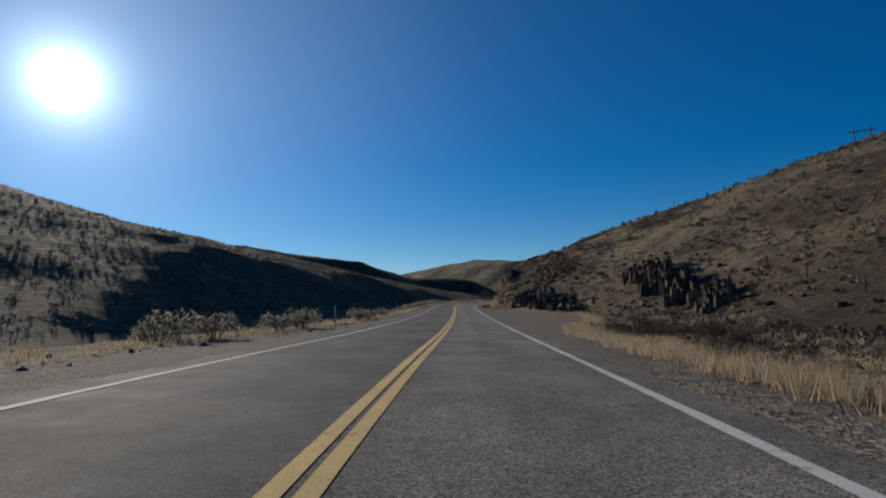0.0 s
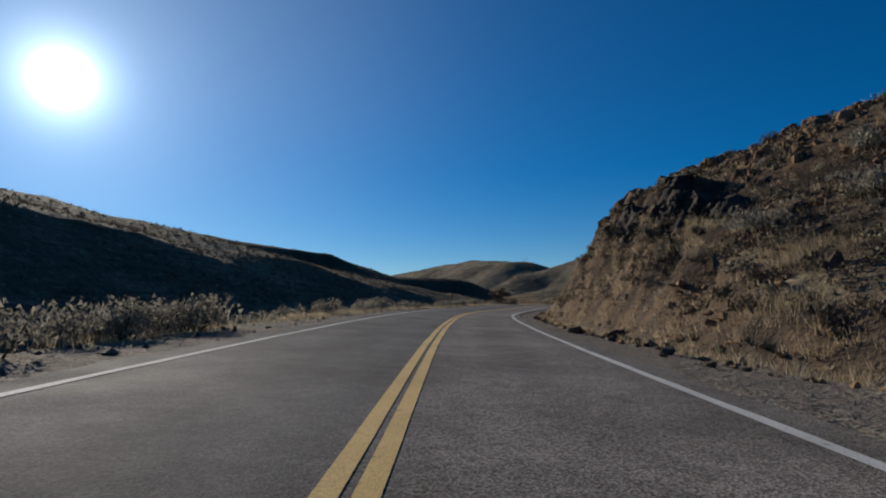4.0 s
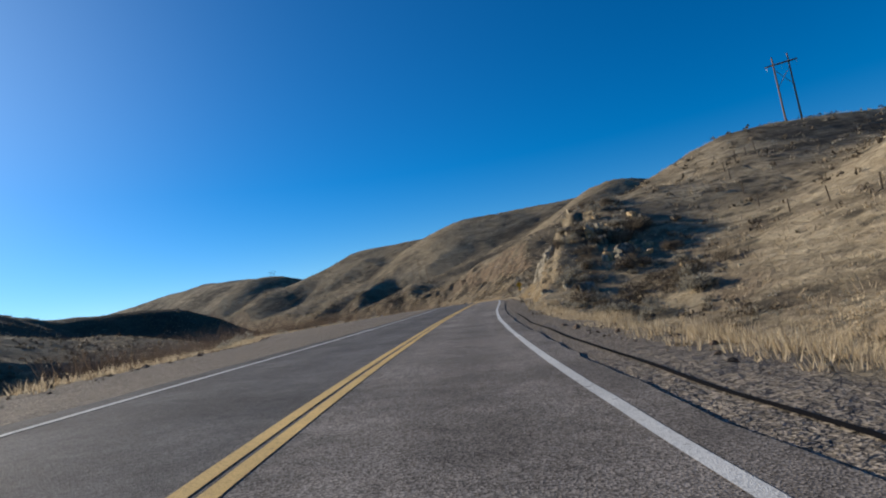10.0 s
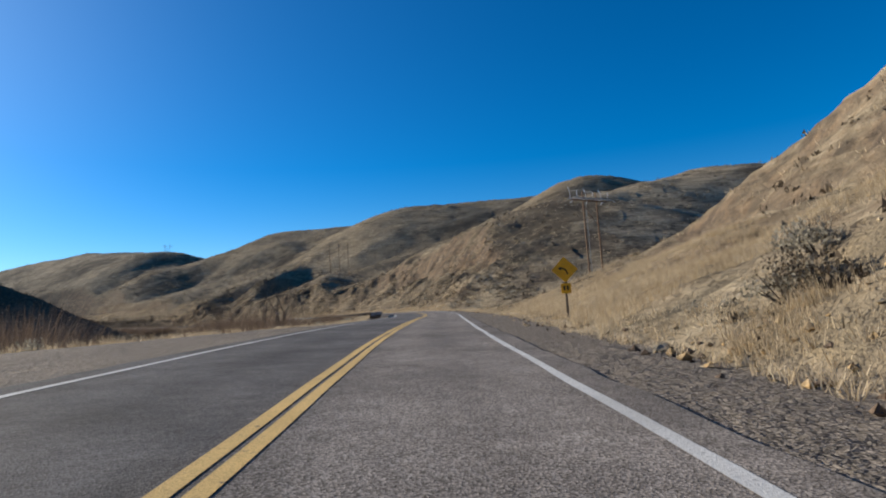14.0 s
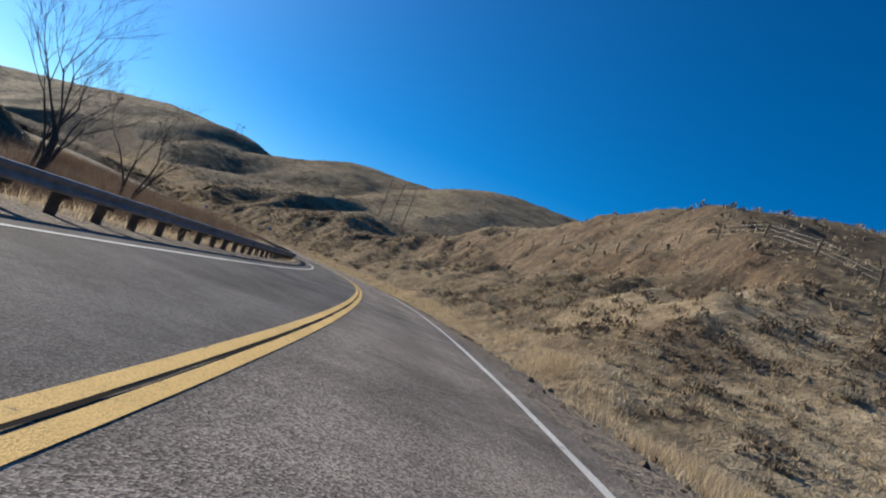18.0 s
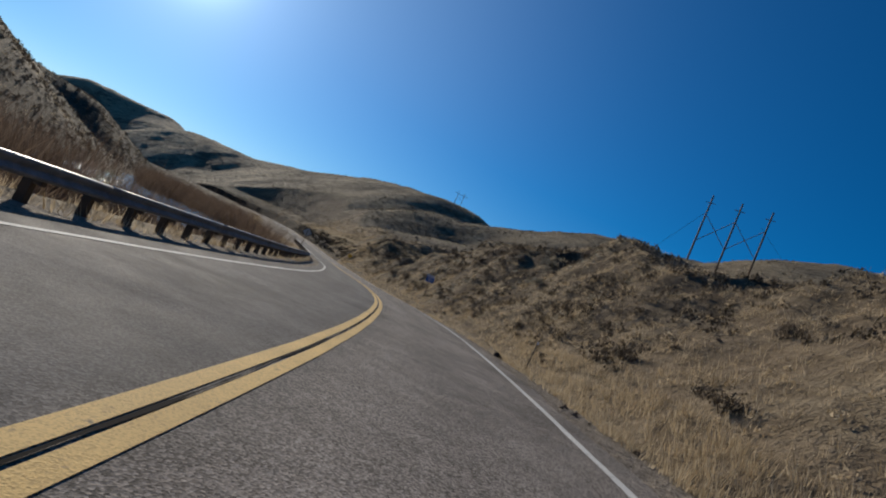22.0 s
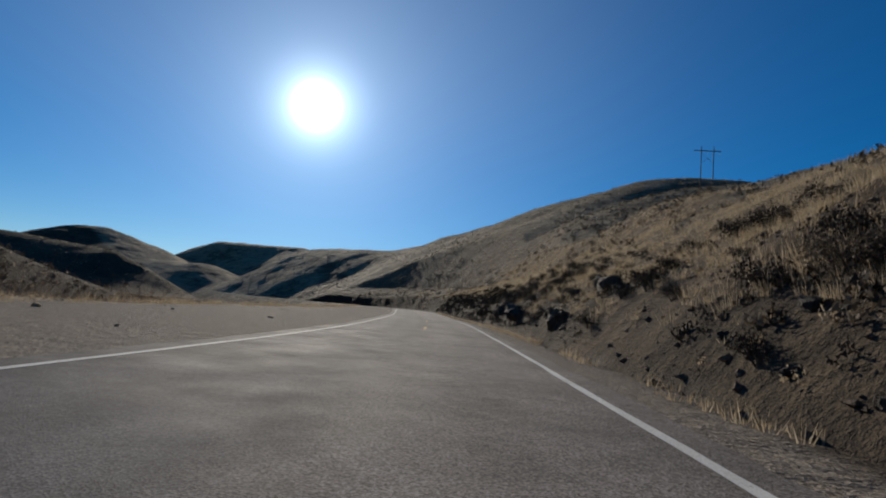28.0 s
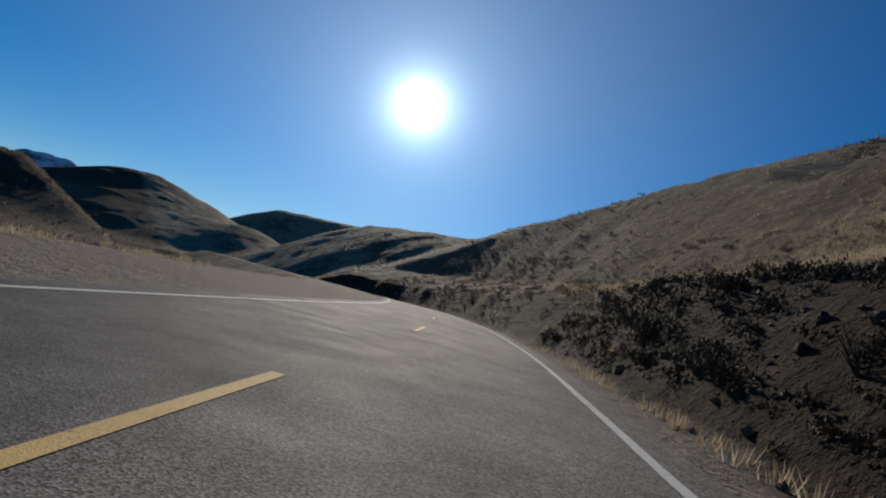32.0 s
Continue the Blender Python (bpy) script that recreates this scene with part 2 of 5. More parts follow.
EARTH = make_earth()
ASPHALT = make_asphalt()
WHITE = make_line("white_line_paint", (0.64, 0.63, 0.59))
YELLOW = make_line("yellow_line_paint", (0.70, 0.47, 0.17))
TAR = plain("tar_crack_filler", (0.018, 0.016, 0.015), 0.95)
TAR.node_tree.nodes["Principled BSDF"].inputs["Specular IOR Level"].default_value = 0.03
BASALT = make_rock("dark_basalt", (0.3, (0.030, 0.025, 0.022)), (0.5, (0.085, 0.066, 0.050)), (0.7, (0.17, 0.115, 0.075)), (0.85, (0.24, 0.19, 0.14)))
RUST_ROCK = make_rock("rust_brown_rock", (0.25, (0.06, 0.045, 0.034)), (0.45, (0.20, 0.125, 0.075)), (0.65, (0.36, 0.21, 0.105)), (0.85, (0.36, 0.28, 0.20)))
TAN_ROCK = make_rock("tan_lichened_rock", (0.25, (0.13, 0.11, 0.082)), (0.42, (0.33, 0.285, 0.21)), (0.55, (0.50, 0.42, 0.29)), (0.68, (0.55, 0.36, 0.155)), (0.85, (0.42, 0.37, 0.29)))
COLUMN_ROCK = make_rock("brown_column_basalt", (0.3, (0.055, 0.044, 0.036)), (0.5, (0.13, 0.10, 0.075)), (0.7, (0.23, 0.17, 0.12)))
GRASS = make_straw("dry_straw_grass", (0.2, (0.25, 0.185, 0.105)), (0.5, (0.48, 0.385, 0.255)), (0.8, (0.66, 0.55, 0.385)))
SAGE = make_straw("grey_sagebrush_leaves", (0.2, (0.12, 0.112, 0.088)), (0.5, (0.26, 0.24, 0.19)), (0.8, (0.46, 0.42, 0.335)))
DARK_BRUSH = make_straw("dark_brush_twigs", (0.2, (0.045, 0.036, 0.027)), (0.5, (0.115, 0.090, 0.063)), (0.8, (0.21, 0.165, 0.112)), through_light=0.15)
# darker copy of the brush twigs, with the last bank's shade in its colour
SHADED_BRUSH = make_straw("shaded_brush_twigs", (0.2, (0.016, 0.012, 0.009)), (0.5, (0.040, 0.030, 0.021)), (0.85, (0.095, 0.070, 0.045)), through_light=0.06)
WILLOW = make_straw("red_brown_willow_twigs", (0.2, (0.055, 0.038, 0.029)), (0.5, (0.115, 0.080, 0.058)), (0.8, (0.20, 0.15, 0.11)))
BARK = plain("bare_tree_bark", (0.095, 0.075, 0.058), 0.9, vary=0.4)
STEEL = plain("galvanised_steel", (0.26, 0.265, 0.27), 0.6, 0.5, vary=0.3)
POST_WOOD = plain("weathered_post_wood", (0.105, 0.078, 0.055), 0.9, vary=0.4)
POLE_WOOD = plain("creosoted_pole_wood", (0.20, 0.125, 0.075), 0.85, vary=0.35)
BROWN_STEEL = plain("brown_painted_steel", (0.075, 0.055, 0.042), 0.6, vary=0.3)
WHITE_PLASTIC = plain("white_post_plastic", (0.62, 0.62, 0.60), 0.6, vary=0.15)
SIGN_YELLOW = plain("yellow_sign_sheet", (0.86, 0.44, 0.02), 0.5, vary=0.12, bump=0.0)
SIGN_BLUE = plain("blue_sign_sheet", (0.03, 0.13, 0.40), 0.5, vary=0.12, bump=0.0)
SIGN_WHITE = plain("white_sign_sheet", (0.72, 0.73, 0.74), 0.5, vary=0.1, bump=0.0)
SIGN_BLACK = plain("black_sign_print", (0.02, 0.02, 0.02), 0.5, vary=0.1, bump=0.0)
ALUMINIUM = plain("bare_sign_aluminium", (0.42, 0.42, 0.41), 0.45, 0.7, vary=0.15)
PORCELAIN = plain("white_porcelain", (0.72, 0.73, 0.74), 0.25, vary=0.1)
WIRE = plain("dull_wire", (0.10, 0.10, 0.10), 0.5, 0.6)
LITTER = plain("pale_litter_plastic", (0.65, 0.66, 0.68), 0.5, vary=0.2)


def make_water():
    n = Nodes("creek_water", 0.06, spec=0.6)
    n.bump(n.noise(2.2, 5, None, 0.65), 0.55, 0.12)
    return n.done((0.020, 0.022, 0.020))


def make_snow_rock():
    n = Nodes("snowy_mountain", 0.9, spec=0.1)
    at = n.place()
    fall = n.ramp(n.math("ADD", n.math("MULTIPLY", n.noise(0.006, 8, at, 0.7), 1.0), 0.0), (0.44, 0.0), (0.53, 1.0))
    return n.done(n.mix(fall, (0.10, 0.12, 0.16), (0.62, 0.66, 0.74)))


WATER = make_water()
SNOW = make_snow_rock()

# ---- the road's line: plan and height of the double yellow line ----
LINE = [(-1.3, -80, -0.61), (-1.2, -40, -0.35), (-1.1, 0, 0.03), (-0.4, 27.7, -0.06), (0.1, 54.9, 0.00), (0.4, 78.8, 0.28), (0.6, 100.1, 0.69), (1.1, 122.1, 1.10), (2.5, 143.8, 1.43), (5.2, 163.9, 1.65), (10.1, 184.3, 1.99), (16.2, 206, 2.40), (24.1, 227.3, 2.53), (33.8, 248.1, 2.54), (43.9, 267.8, 2.67), (54.6, 287, 2.96), (64.5, 305.6, 2.97), (73.2, 322.3, 2.95), (84.5, 342.7, 2.73)]
LINE += [(97.89, 366.86, 2.36), (109.13, 391.6, 2.19), (117.72, 417.36, 1.96), (124.2, 444.1, 1.62), (128.1, 471.2, 1.23), (129.4, 498.3, 0.87), (127.6, 525.3, 0.70), (122.7, 551.55, 0.34), (116.3, 577.9, -0.11), (107.9, 605.7, -0.18), (99.5, 631.8, -0.10), (92, 655.1, -0.07), (83.7, 679.9, 0.29), (73.8, 706.2, 0.90), (62.8, 732.6, 1.40), (50.9, 759.3, 2.12), (42, 780, 2.66), (30, 803, 3.14), (14, 828, 3.57), (-5, 852, 3.77), (-30, 876, 3.97), (-70, 905, 4.47), (-130, 940, 4.97), (-200, 975, 5.97)]
LINE = np.array(LINE, float)


def spline(points, step):
    """Catmull-Rom through the points, then evened out to one length of step."""
    p = np.vstack([2 * points[0] - points[1], points, 2 * points[-1] - points[-2]])
    out = []
    for i in range(1, len(p) - 2):
        u = np.linspace(0, 1, 24, endpoint=False)[:, None]
        a, b, c, d = p[i - 1], p[i], p[i + 1], p[i + 2]
        out.append(0.5 * (2 * b + (c - a) * u + (2 * a - 5 * b + 4 * c - d) * u ** 2 + (3 * b - a - 3 * c + d) * u ** 3))
    out = np.vstack(out + [p[-2:-1]])
    s = np.r_[0, np.cumsum(np.linalg.norm(np.diff(out[:, :2], axis=0), axis=1))]
    even = np.arange(0, s[-1], step)
    out = np.stack([np.interp(even, s, out[:, k]) for k in range(3)], 1)
    return even, out


def smooth(a, n):
    k = np.hanning(n + 2)[1:-1]
    pad = np.r_[np.full(n, a[0]), a, np.full(n, a[-1])]
    return np.convolve(pad, k / k.sum(), "same")[n:-n]


RS, RP = spline(LINE, 0.5)
RP = np.stack([smooth(RP[:, k], 41) for k in range(3)], 1)
RT = np.gradient(RP[:, :2], axis=0)
RT /= np.linalg.norm(RT, axis=1)[:, None]
RN = np.stack([RT[:, 1], -RT[:, 0]], 1)          # to the right of the way
S0 = RS[np.argmin(np.abs(RP[:, 1]))]             # where y is 0
RS = RS - S0
LANE = 3.75
BANK = [(-80, -0.020), (0, -0.030), (100, -0.038), (143, -0.077), (206, -0.086), (267, -0.075), (305, -0.064), (342, -0.033), (392, -0.001), (430, 0.019), (465, 0.030), (498, 0.030), (525, 0.026), (552, 0.013), (580, 0.009), (606, 0.000), (640, 0.000), (900, 0.000)]   # by y: rise to the right
RB = smooth(np.interp(RP[:, 1], *zip(*BANK)), 81)


def road_at(s, d, lift=0.0):
    """World places of road coordinates: s along, d to the right."""
    s, d = np.broadcast_arrays(np.asarray(s, float), np.asarray(d, float))
    c = np.stack([np.interp(s, RS, RP[:, k]) for k in range(3)], -1)
    n = np.stack([np.interp(s, RS, RN[:, k]) for k in range(2)], -1)
    c[..., :2] += n * d[..., None]
    c[..., 2] += lift + np.interp(s, RS, RB) * np.clip(d, -9, 9)
    return c


def road_sd(x, y):
    """Road coordinates of world places, from the nearest point of the line."""
    s, d, z = np.empty(len(x)), np.empty(len(x)), np.empty(len(x))
    step = 8
    px, py = RP[::step, 0], RP[::step, 1]
    for a in range(0, len(x), 20000):
        e = slice(a, a + 20000)
        i = np.argmin((x[e, None] - px) ** 2 + (y[e, None] - py) ** 2, 1) * step
        ox, oy = x[e] - RP[i, 0], y[e] - RP[i, 1]
        s[e] = RS[i] + ox * RT[i, 0] + oy * RT[i, 1]
        side = np.where(ox * RN[i, 0] + oy * RN[i, 1] < 0, -1.0, 1.0)
        d[e] = side * np.hypot(ox - (s[e] - RS[i]).clip(-2, 2) * RT[i, 0], oy - (s[e] - RS[i]).clip(-2, 2) * RT[i, 1])
        z[e] = np.interp(s[e], RS, RP[:, 2]) + np.interp(s[e], RS, RB) * np.clip(d[e], -9, 9)
    return s, d, z


# ---- the land: ridges that fall away at a steady slope, smoothly joined ----
RIDGES = []


def ridge(slope, rounding, *crest):
    """A crest through places (x, y, z), the slope of its sides and the roundness of its top."""
    RIDGES.append((crest, slope, rounding))


# hillside above the first bends, with its basalt nose
ridge(0.62, 9, (190, -120, 70), (155, -50, 58), (119, 20, 48.1), (72, 101, 26.5), (27, 143, 12.6), (23, 152, 11.2), (37, 206, 10.6), (53, 216, 8.1))
ridge(0.65, 8, (81, 97, 21), (111, 170, 36.7), (125, 230, 37.6))
# spur with the tan rock outcrop
ridge(0.55, 10, (260, 240, 60), (208, 282, 29), (119, 306, 26.5), (100, 291, 18), (71, 296, 12.3))
# gentle apron on its near side
ridge(0.33, 9, (165, 262, 24), (118, 262, 14), (88, 262, 7))
# bench below the double pole
ridge(0.30, 6, (132, 374, 4.3), (150, 386, 4.3), (180, 410, 7.2))
# bare rounded hill behind the fence
ridge(0.52, 30, (352, 440, 50.3), (288, 462, 50.9), (197, 446, 32.2), (190, 483, 25.9), (168, 468, 17))
ridge(0.46, 30, (335, 589, 77.5), (241, 539, 36.7), (187, 530, 20.1))
# low spurs cut by the road
ridge(0.28, 6, (260, 620, 44), (183, 602, 21.6), (163, 581, 18.5))
ridge(0.85, 4, (167, 589, 20.3), (156, 575, 16.6), (147, 556, 14.7), (141, 545, 13.4))
ridge(1.00, 6, (190, 700, 38), (144, 655, 23.4), (136, 629, 13.9))
ridge(0.43, 6, (170, 730, 35.1), (127, 691, 18.4), (110, 668, 12.6))
# long ridge at the head of the valley, with the far pylon
ridge(0.597, 42, (365, 678, 81.1), (287, 736, 83), (275, 793, 75.7), (219, 852, 78.2), (117, 852, 49), (105, 922, 69.7), (51, 1025, 80.3), (-13, 1098, 76.3), (-91, 1130, 63))
ridge(0.48, 14, (187, 799, 62), (114, 790, 18), (90, 800, 19.4), (72, 782, 15))
# lower slope in front of it
ridge(0.31, 14, (160, 752, 36), (124, 752, 25.8), (106, 748, 12.1))
# dark hill across the creek at the start
ridge(0.32, 22, (-360, 120, 88), (-292, 178, 71.1), (-223, 207, 61.8), (-161, 267, 43.1), (-103, 283, 29.9), (-80, 339, 24.1), (-10, 400, 11))
# hills across the creek further on
ridge(0.57, 14, (-151, 420, 47), (-80, 482, 39.9), (-49, 580, 30.1), (22, 592, 26.3))
ridge(0.37, 14, (-160, 600, 40), (-74, 668, 27.7), (3, 698, 11.8))
ridge(0.55, 16, (-330, 760, 46), (-219, 799, 24), (-130, 848, 19.1))
ridge(0.36, 20, (-700, 1060, -6), (-601, 1108, 20), (-482, 1121, 64.1), (-422, 1117, 37.7), (-325, 1117, 33.3))
ridge(0.72, 48, (-439, 1290, 64.8), (-338, 1293, 66.1), (-239, 1201, 48.4), (-189, 1139, 58.1), (-127, 1102, 54.7), (-72, 1050, 40), (40, 1050, 68.2))


def fbm(x, y, scale, octaves=4, seed=0):
    """Value noise on a lattice, summed over octaves; about -1 to 1."""
    rng = np.random.RandomState(100 + seed)
    table = rng.uniform(-1, 1, (256, 256))
    total, amp, norm = 0.0, 1.0, 0.0
    for o in range(octaves):
        u, v = x / scale + 17.3 * o, y / scale + 9.1 * o
        i, j = np.floor(u).astype(int), np.floor(v).astype(int)
        fu, fv = u - i, v - j
        fu, fv = fu * fu * (3 - 2 * fu), fv * fv * (3 - 2 * fv)
        g = lambda a, b: table[a % 256, b % 256]
        total = total + amp * ((g(i, j) * (1 - fu) + g(i + 1, j) * fu) * (1 - fv) + (g(i, j + 1) * (1 - fu) + g(i + 1, j + 1) * fu) * fv)
        norm += amp
        amp *= 0.5
        scale *= 0.5
    return total / norm


def seg_ridge(x, y, crest, slope, rounding):
    best = np.full(len(x), -1e9)
    for (ax, ay, az), (bx, by, bz) in zip(crest[:-1], crest[1:]):
        lx, ly = bx - ax, by - ay
        u = np.clip(((x - ax) * lx + (y - ay) * ly) / (lx * lx + ly * ly), 0, 1)
        dist = np.hypot(x - ax - u * lx, y - ay - u * ly)
        best = np.maximum(best, az + (bz - az) * u - slope * (np.sqrt(dist ** 2 + rounding ** 2) - rounding))
    return best


FLOOR = -2.4


def land(x, y):
    """Natural height of the land, with no road."""
    wx = x + 6 * fbm(x, y, 60, 2, 5)
    wy = y + 6 * fbm(x, y, 60, 2, 6)
    k = 2.5
    acc = np.exp(np.clip((FLOOR + 0.004 * np.hypot(x, y - 300)) / k, -60, 60)) * np.ones(len(x))
    for crest, slope, rounding in RIDGES:
        acc = acc + np.exp(np.clip(seg_ridge(wx, wy, crest, slope, rounding) / k, -60, 60))
    z = k * np.log(acc)
    z = z + 0.08 * np.clip(np.hypot(x + 60, y - 520) - 700, 0, None)
    high = np.clip((z + 3) / 14, 0, 1)
    gully = 1.5 * (0.3 - np.abs(fbm(x, y * 0.8, 34, 3, 12)))
    return z + high * (gully + 1.3 * fbm(x, y, 45, 3, 1) + 0.9 * fbm(x + y * 0.3, y * 0.5, 16, 3, 3)) + 0.25 * fbm(x, y, 6, 3, 2)


# by y along the road: where the banks begin, and how steep they are cut
EDGE_R = [(-80, 7), (0, 6.0), (28, 6.4), (40, 8.5), (54, 13), (75, 16), (98, 11.5), (115, 7.5), (150, 7.0), (230, 6.8), (262, 6.6), (285, 7.0), (320, 7.2), (345, 8.2), (362, 7.8), (385, 7.4), (420, 7), (540, 6.6), (560, 6.4), (640, 6.5), (760, 6.3), (1000, 6.3)]
CUT_R = [(-80, 1.0), (30, 1.0), (60, 0.75), (100, 0.9), (130, 1.42), (170, 1.36), (205, 1.28), (235, 0.45), (268, 0.9), (285, 1.15), (303, 1.45), (313, 0.56), (319, 0.47), (325, 0.38), (345, 0.3), (400, 0.6), (500, 0.61), (535, 0.9), (548, 1.03), (572, 1.07), (600, 1.15), (615, 0.95), (640, 1.03), (680, 0.97), (715, 0.97), (800, 0.52), (1000, 0.76)]
# how far the bank is bare rock
CRAG = [(-80, 0), (40, 0.1), (60, 0.7), (95, 0.7), (112, 1), (172, 1), (205, 0.8), (222, 0.1), (262, 0.2), (275, 0.9), (310, 1), (322, 0.2), (340, 0), (540, 0), (550, 0.2), (575, 0.2), (590, 0.1), (1000, 0.1)]
EDGE_L = [(-80, 9), (0, 9), (100, 7), (200, 6.8), (230, 7.5), (262, 14), (285, 24), (312, 22), (328, 13), (345, 7.5), (590, 6.3), (620, 7), (645, 14), (680, 18), (760, 14), (1000, 9)]


def ground(x, y, s, d, z):
    h = land(x, y)
    right = d > 0
    a = np.abs(d)
    ry = np.interp(s, RS, RP[:, 1])
    edge = np.where(right, np.interp(ry, *zip(*EDGE_R)), np.interp(ry, *zip(*EDGE_L)))
    cut = np.where(right, np.interp(ry, *zip(*CUT_R)), 0.7)
    out = np.clip(a - edge, 0, None)
    crag = np.interp(ry, *zip(*CRAG)) * right
    rough = 1 + 0.35 * fbm(x, y, 7, 3, 8) + crag * 0.45 * (np.abs(fbm(x, y, 3.2, 3, 11)) * 2 - 0.55)
    creek = np.maximum(z - 0.45 * out, FLOOR) + 0.65 * np.clip(out - 38, 0, None)
    near = np.minimum(out, 16)
    rise = cut * rough * near
    foot = np.clip((ry - 655) / 25, 0, 1)                # the last banks are cut steep at the foot
    rise = rise * (1 - foot) + foot * np.minimum(1.5 * rough * near, 1.3 + 1.6 * np.clip((ry - 755) / 25, 0, 1) + 0.65 * cut * near)
    up = np.where(right, z + rise + 1.1 * (out - near), creek)
    down = z - 0.15 - 0.5 * np.clip(out - 0.5, 0, None)
    lumps = np.clip(out / 3, 0, 1) * right * np.clip((ry - 395) / 20, 0, 1) * (1 - 0.4 * foot)
    g = np.clip(h, down, up) + lumps * (0.7 * fbm(x, y, 3.6, 3, 14) + 0.5 * fbm(x, y, 9, 2, 15))
    flat = z - 0.03 - 0.12 * np.clip((a - LANE - 0.4) / 2.5, 0, 1) + 0.03 * fbm(x, y, 2.5, 2, 9) * np.clip(a - LANE - 0.8, 0, 1)
    return np.where(a < edge, flat, g)



def ground_at(x, y):
    """Height of the ground at world places."""
    x, y = np.atleast_1d(np.asarray(x, float)), np.atleast_1d(np.asarray(y, float))
    s, d, z = road_sd(x, y)
    return ground(x, y, s, d, z)


def slope_at(x, y):
    e = 0.6
    h = ground_at(x, y)
    return h, np.hypot(ground_at(x + e, y) - h, ground_at(x, y + e) - h) / e


# ---- the large structure: land, road, water, far mountain ----
def sheet(name, X, Y, Z, material, keep=None, masks=None):
    """A grid of quads as one mesh; masks are point attributes for the material."""
    r, c = X.shape
    v = np.stack([X, Y, Z], -1).reshape(-1, 3)
    i = np.arange(r * c).reshape(r, c)
    f = np.stack([i[:-1, :-1], i[:-1, 1:], i[1:, 1:], i[1:, :-1]], -1).reshape(-1, 4)
    if keep is not None:
        f = f[keep.reshape(-1)[f].any(1)]
    return from_arrays(name, v, f, material, masks)


def from_arrays(name, v, f, material, masks=None, flat=False):
    n = f.shape[1]
    me = bpy.data.meshes.new(name)
    me.vertices.add(len(v))
    me.vertices.foreach_set("co", np.asarray(v, np.float32).ravel())
    me.loops.add(len(f) * n)
    me.loops.foreach_set("vertex_index", np.asarray(f, np.int32).ravel())
    me.polygons.add(len(f))
    me.polygons.foreach_set("loop_start", np.arange(len(f), dtype=np.int32) * n)
    me.polygons.foreach_set("use_smooth", np.full(len(f), not flat))
    me.update()
    me.materials.append(material)
    for key, values in (masks or {}).items():
        a = me.attributes.new(key, "FLOAT", "POINT")
        a.data.foreach_set("value", np.asarray(values, np.float32).ravel())
    return new(name, me)


def land_masks(x, y, s, d, h, steep):
    """Where the ground is gravel, cut soil, dark rock or tan rock, brushy, or darkened to imitate shade."""
    ry = np.interp(s, RS, RP[:, 1])
    right, a = d > 0, np.abs(d)
    edge = np.where(right, np.interp(ry, *zip(*EDGE_R)), np.interp(ry, *zip(*EDGE_L)))
    fray = 0.9 * fbm(x, y, 2.4, 3, 21)
    gravel = np.clip((edge - a + fray) / 0.8, 0, 1)
    near = np.clip(1.6 - (a - edge) / 14, 0, 1) * (a > edge - 1)
    crag = np.interp(ry, *zip(*CRAG)) * right * near
    tanness = np.clip((ry - 262) / 10, 0, 1) * np.clip((322 - ry) / 8, 0, 1)
    rough = fbm(x, y, 5, 4, 22)
    rock = np.clip(crag * 1.7 * np.clip((steep - 0.35) / 0.4, 0, 1) + rough * 0.9 - 0.15, 0, 1) * (crag > 0.02)
    far_rock = np.clip((steep - 0.62) * 2.4 + rough * 0.8 - 0.2, 0, 1) * (a > edge + 14) * 0.8
    soil = np.clip(near * np.clip((steep - 0.3) / 0.4, 0, 1) * 0.75 + rough * 0.7, 0, 0.9) * (a > edge - 0.5)
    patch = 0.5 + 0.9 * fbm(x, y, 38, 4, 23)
    # weight of the brush colour, raised to paint shade on the dark slopes
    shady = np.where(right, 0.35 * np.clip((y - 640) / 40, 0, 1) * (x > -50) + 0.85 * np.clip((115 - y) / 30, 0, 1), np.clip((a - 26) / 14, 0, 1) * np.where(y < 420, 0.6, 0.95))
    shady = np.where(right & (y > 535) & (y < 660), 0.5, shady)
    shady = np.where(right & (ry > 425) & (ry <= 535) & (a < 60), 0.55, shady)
    # foot of the last bank: its shade goes into the ground colour
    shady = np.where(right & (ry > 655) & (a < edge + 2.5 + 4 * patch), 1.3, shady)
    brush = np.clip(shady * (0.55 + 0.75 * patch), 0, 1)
    # painted shade low on the last bank, growing along the bend
    basalt_and_shade = np.where(right & (ry > 660), np.clip((edge + 2.5 + 2.5 * np.clip((ry - 750) / 30, 0, 1) + 4 * patch - a) / 2.5, 0, 1) * np.clip((ry - 705) / 50, 0.0, 0.9), 0.0)
    basalt_and_shade = np.where(right & (ry > 100) & (ry < 215), 0.9 * np.clip((a - edge - 1.5) / 2, 0, 1) * np.clip((ry - 100) / 12, 0, 1) * np.clip((215 - ry) / 25, 0, 1) * np.clip(0.6 + 1.2 * rough, 0.2, 1), basalt_and_shade)
    basalt_and_shade = np.where(right & (ry > 530) & (ry <= 660), 0.35 * np.clip(0.5 + 1.6 * rough, 0, 1) * (a < edge + 16), basalt_and_shade)
    ledge = np.where(right & (y < 240) & (a > edge + 3), 1.0, 0.35) * (a > edge + 3)
    return {"basalt_and_shade": basalt_and_shade * (a > edge - 0.6), "ledge": ledge, "brush": brush, "gravel": gravel, "soil": soil * (1 - 0.85 * brush), "rock": np.clip(rock * (1 - tanness) + far_rock, 0, 1), "tan": np.clip(rock * tanness * 1.2, 0, 1)}


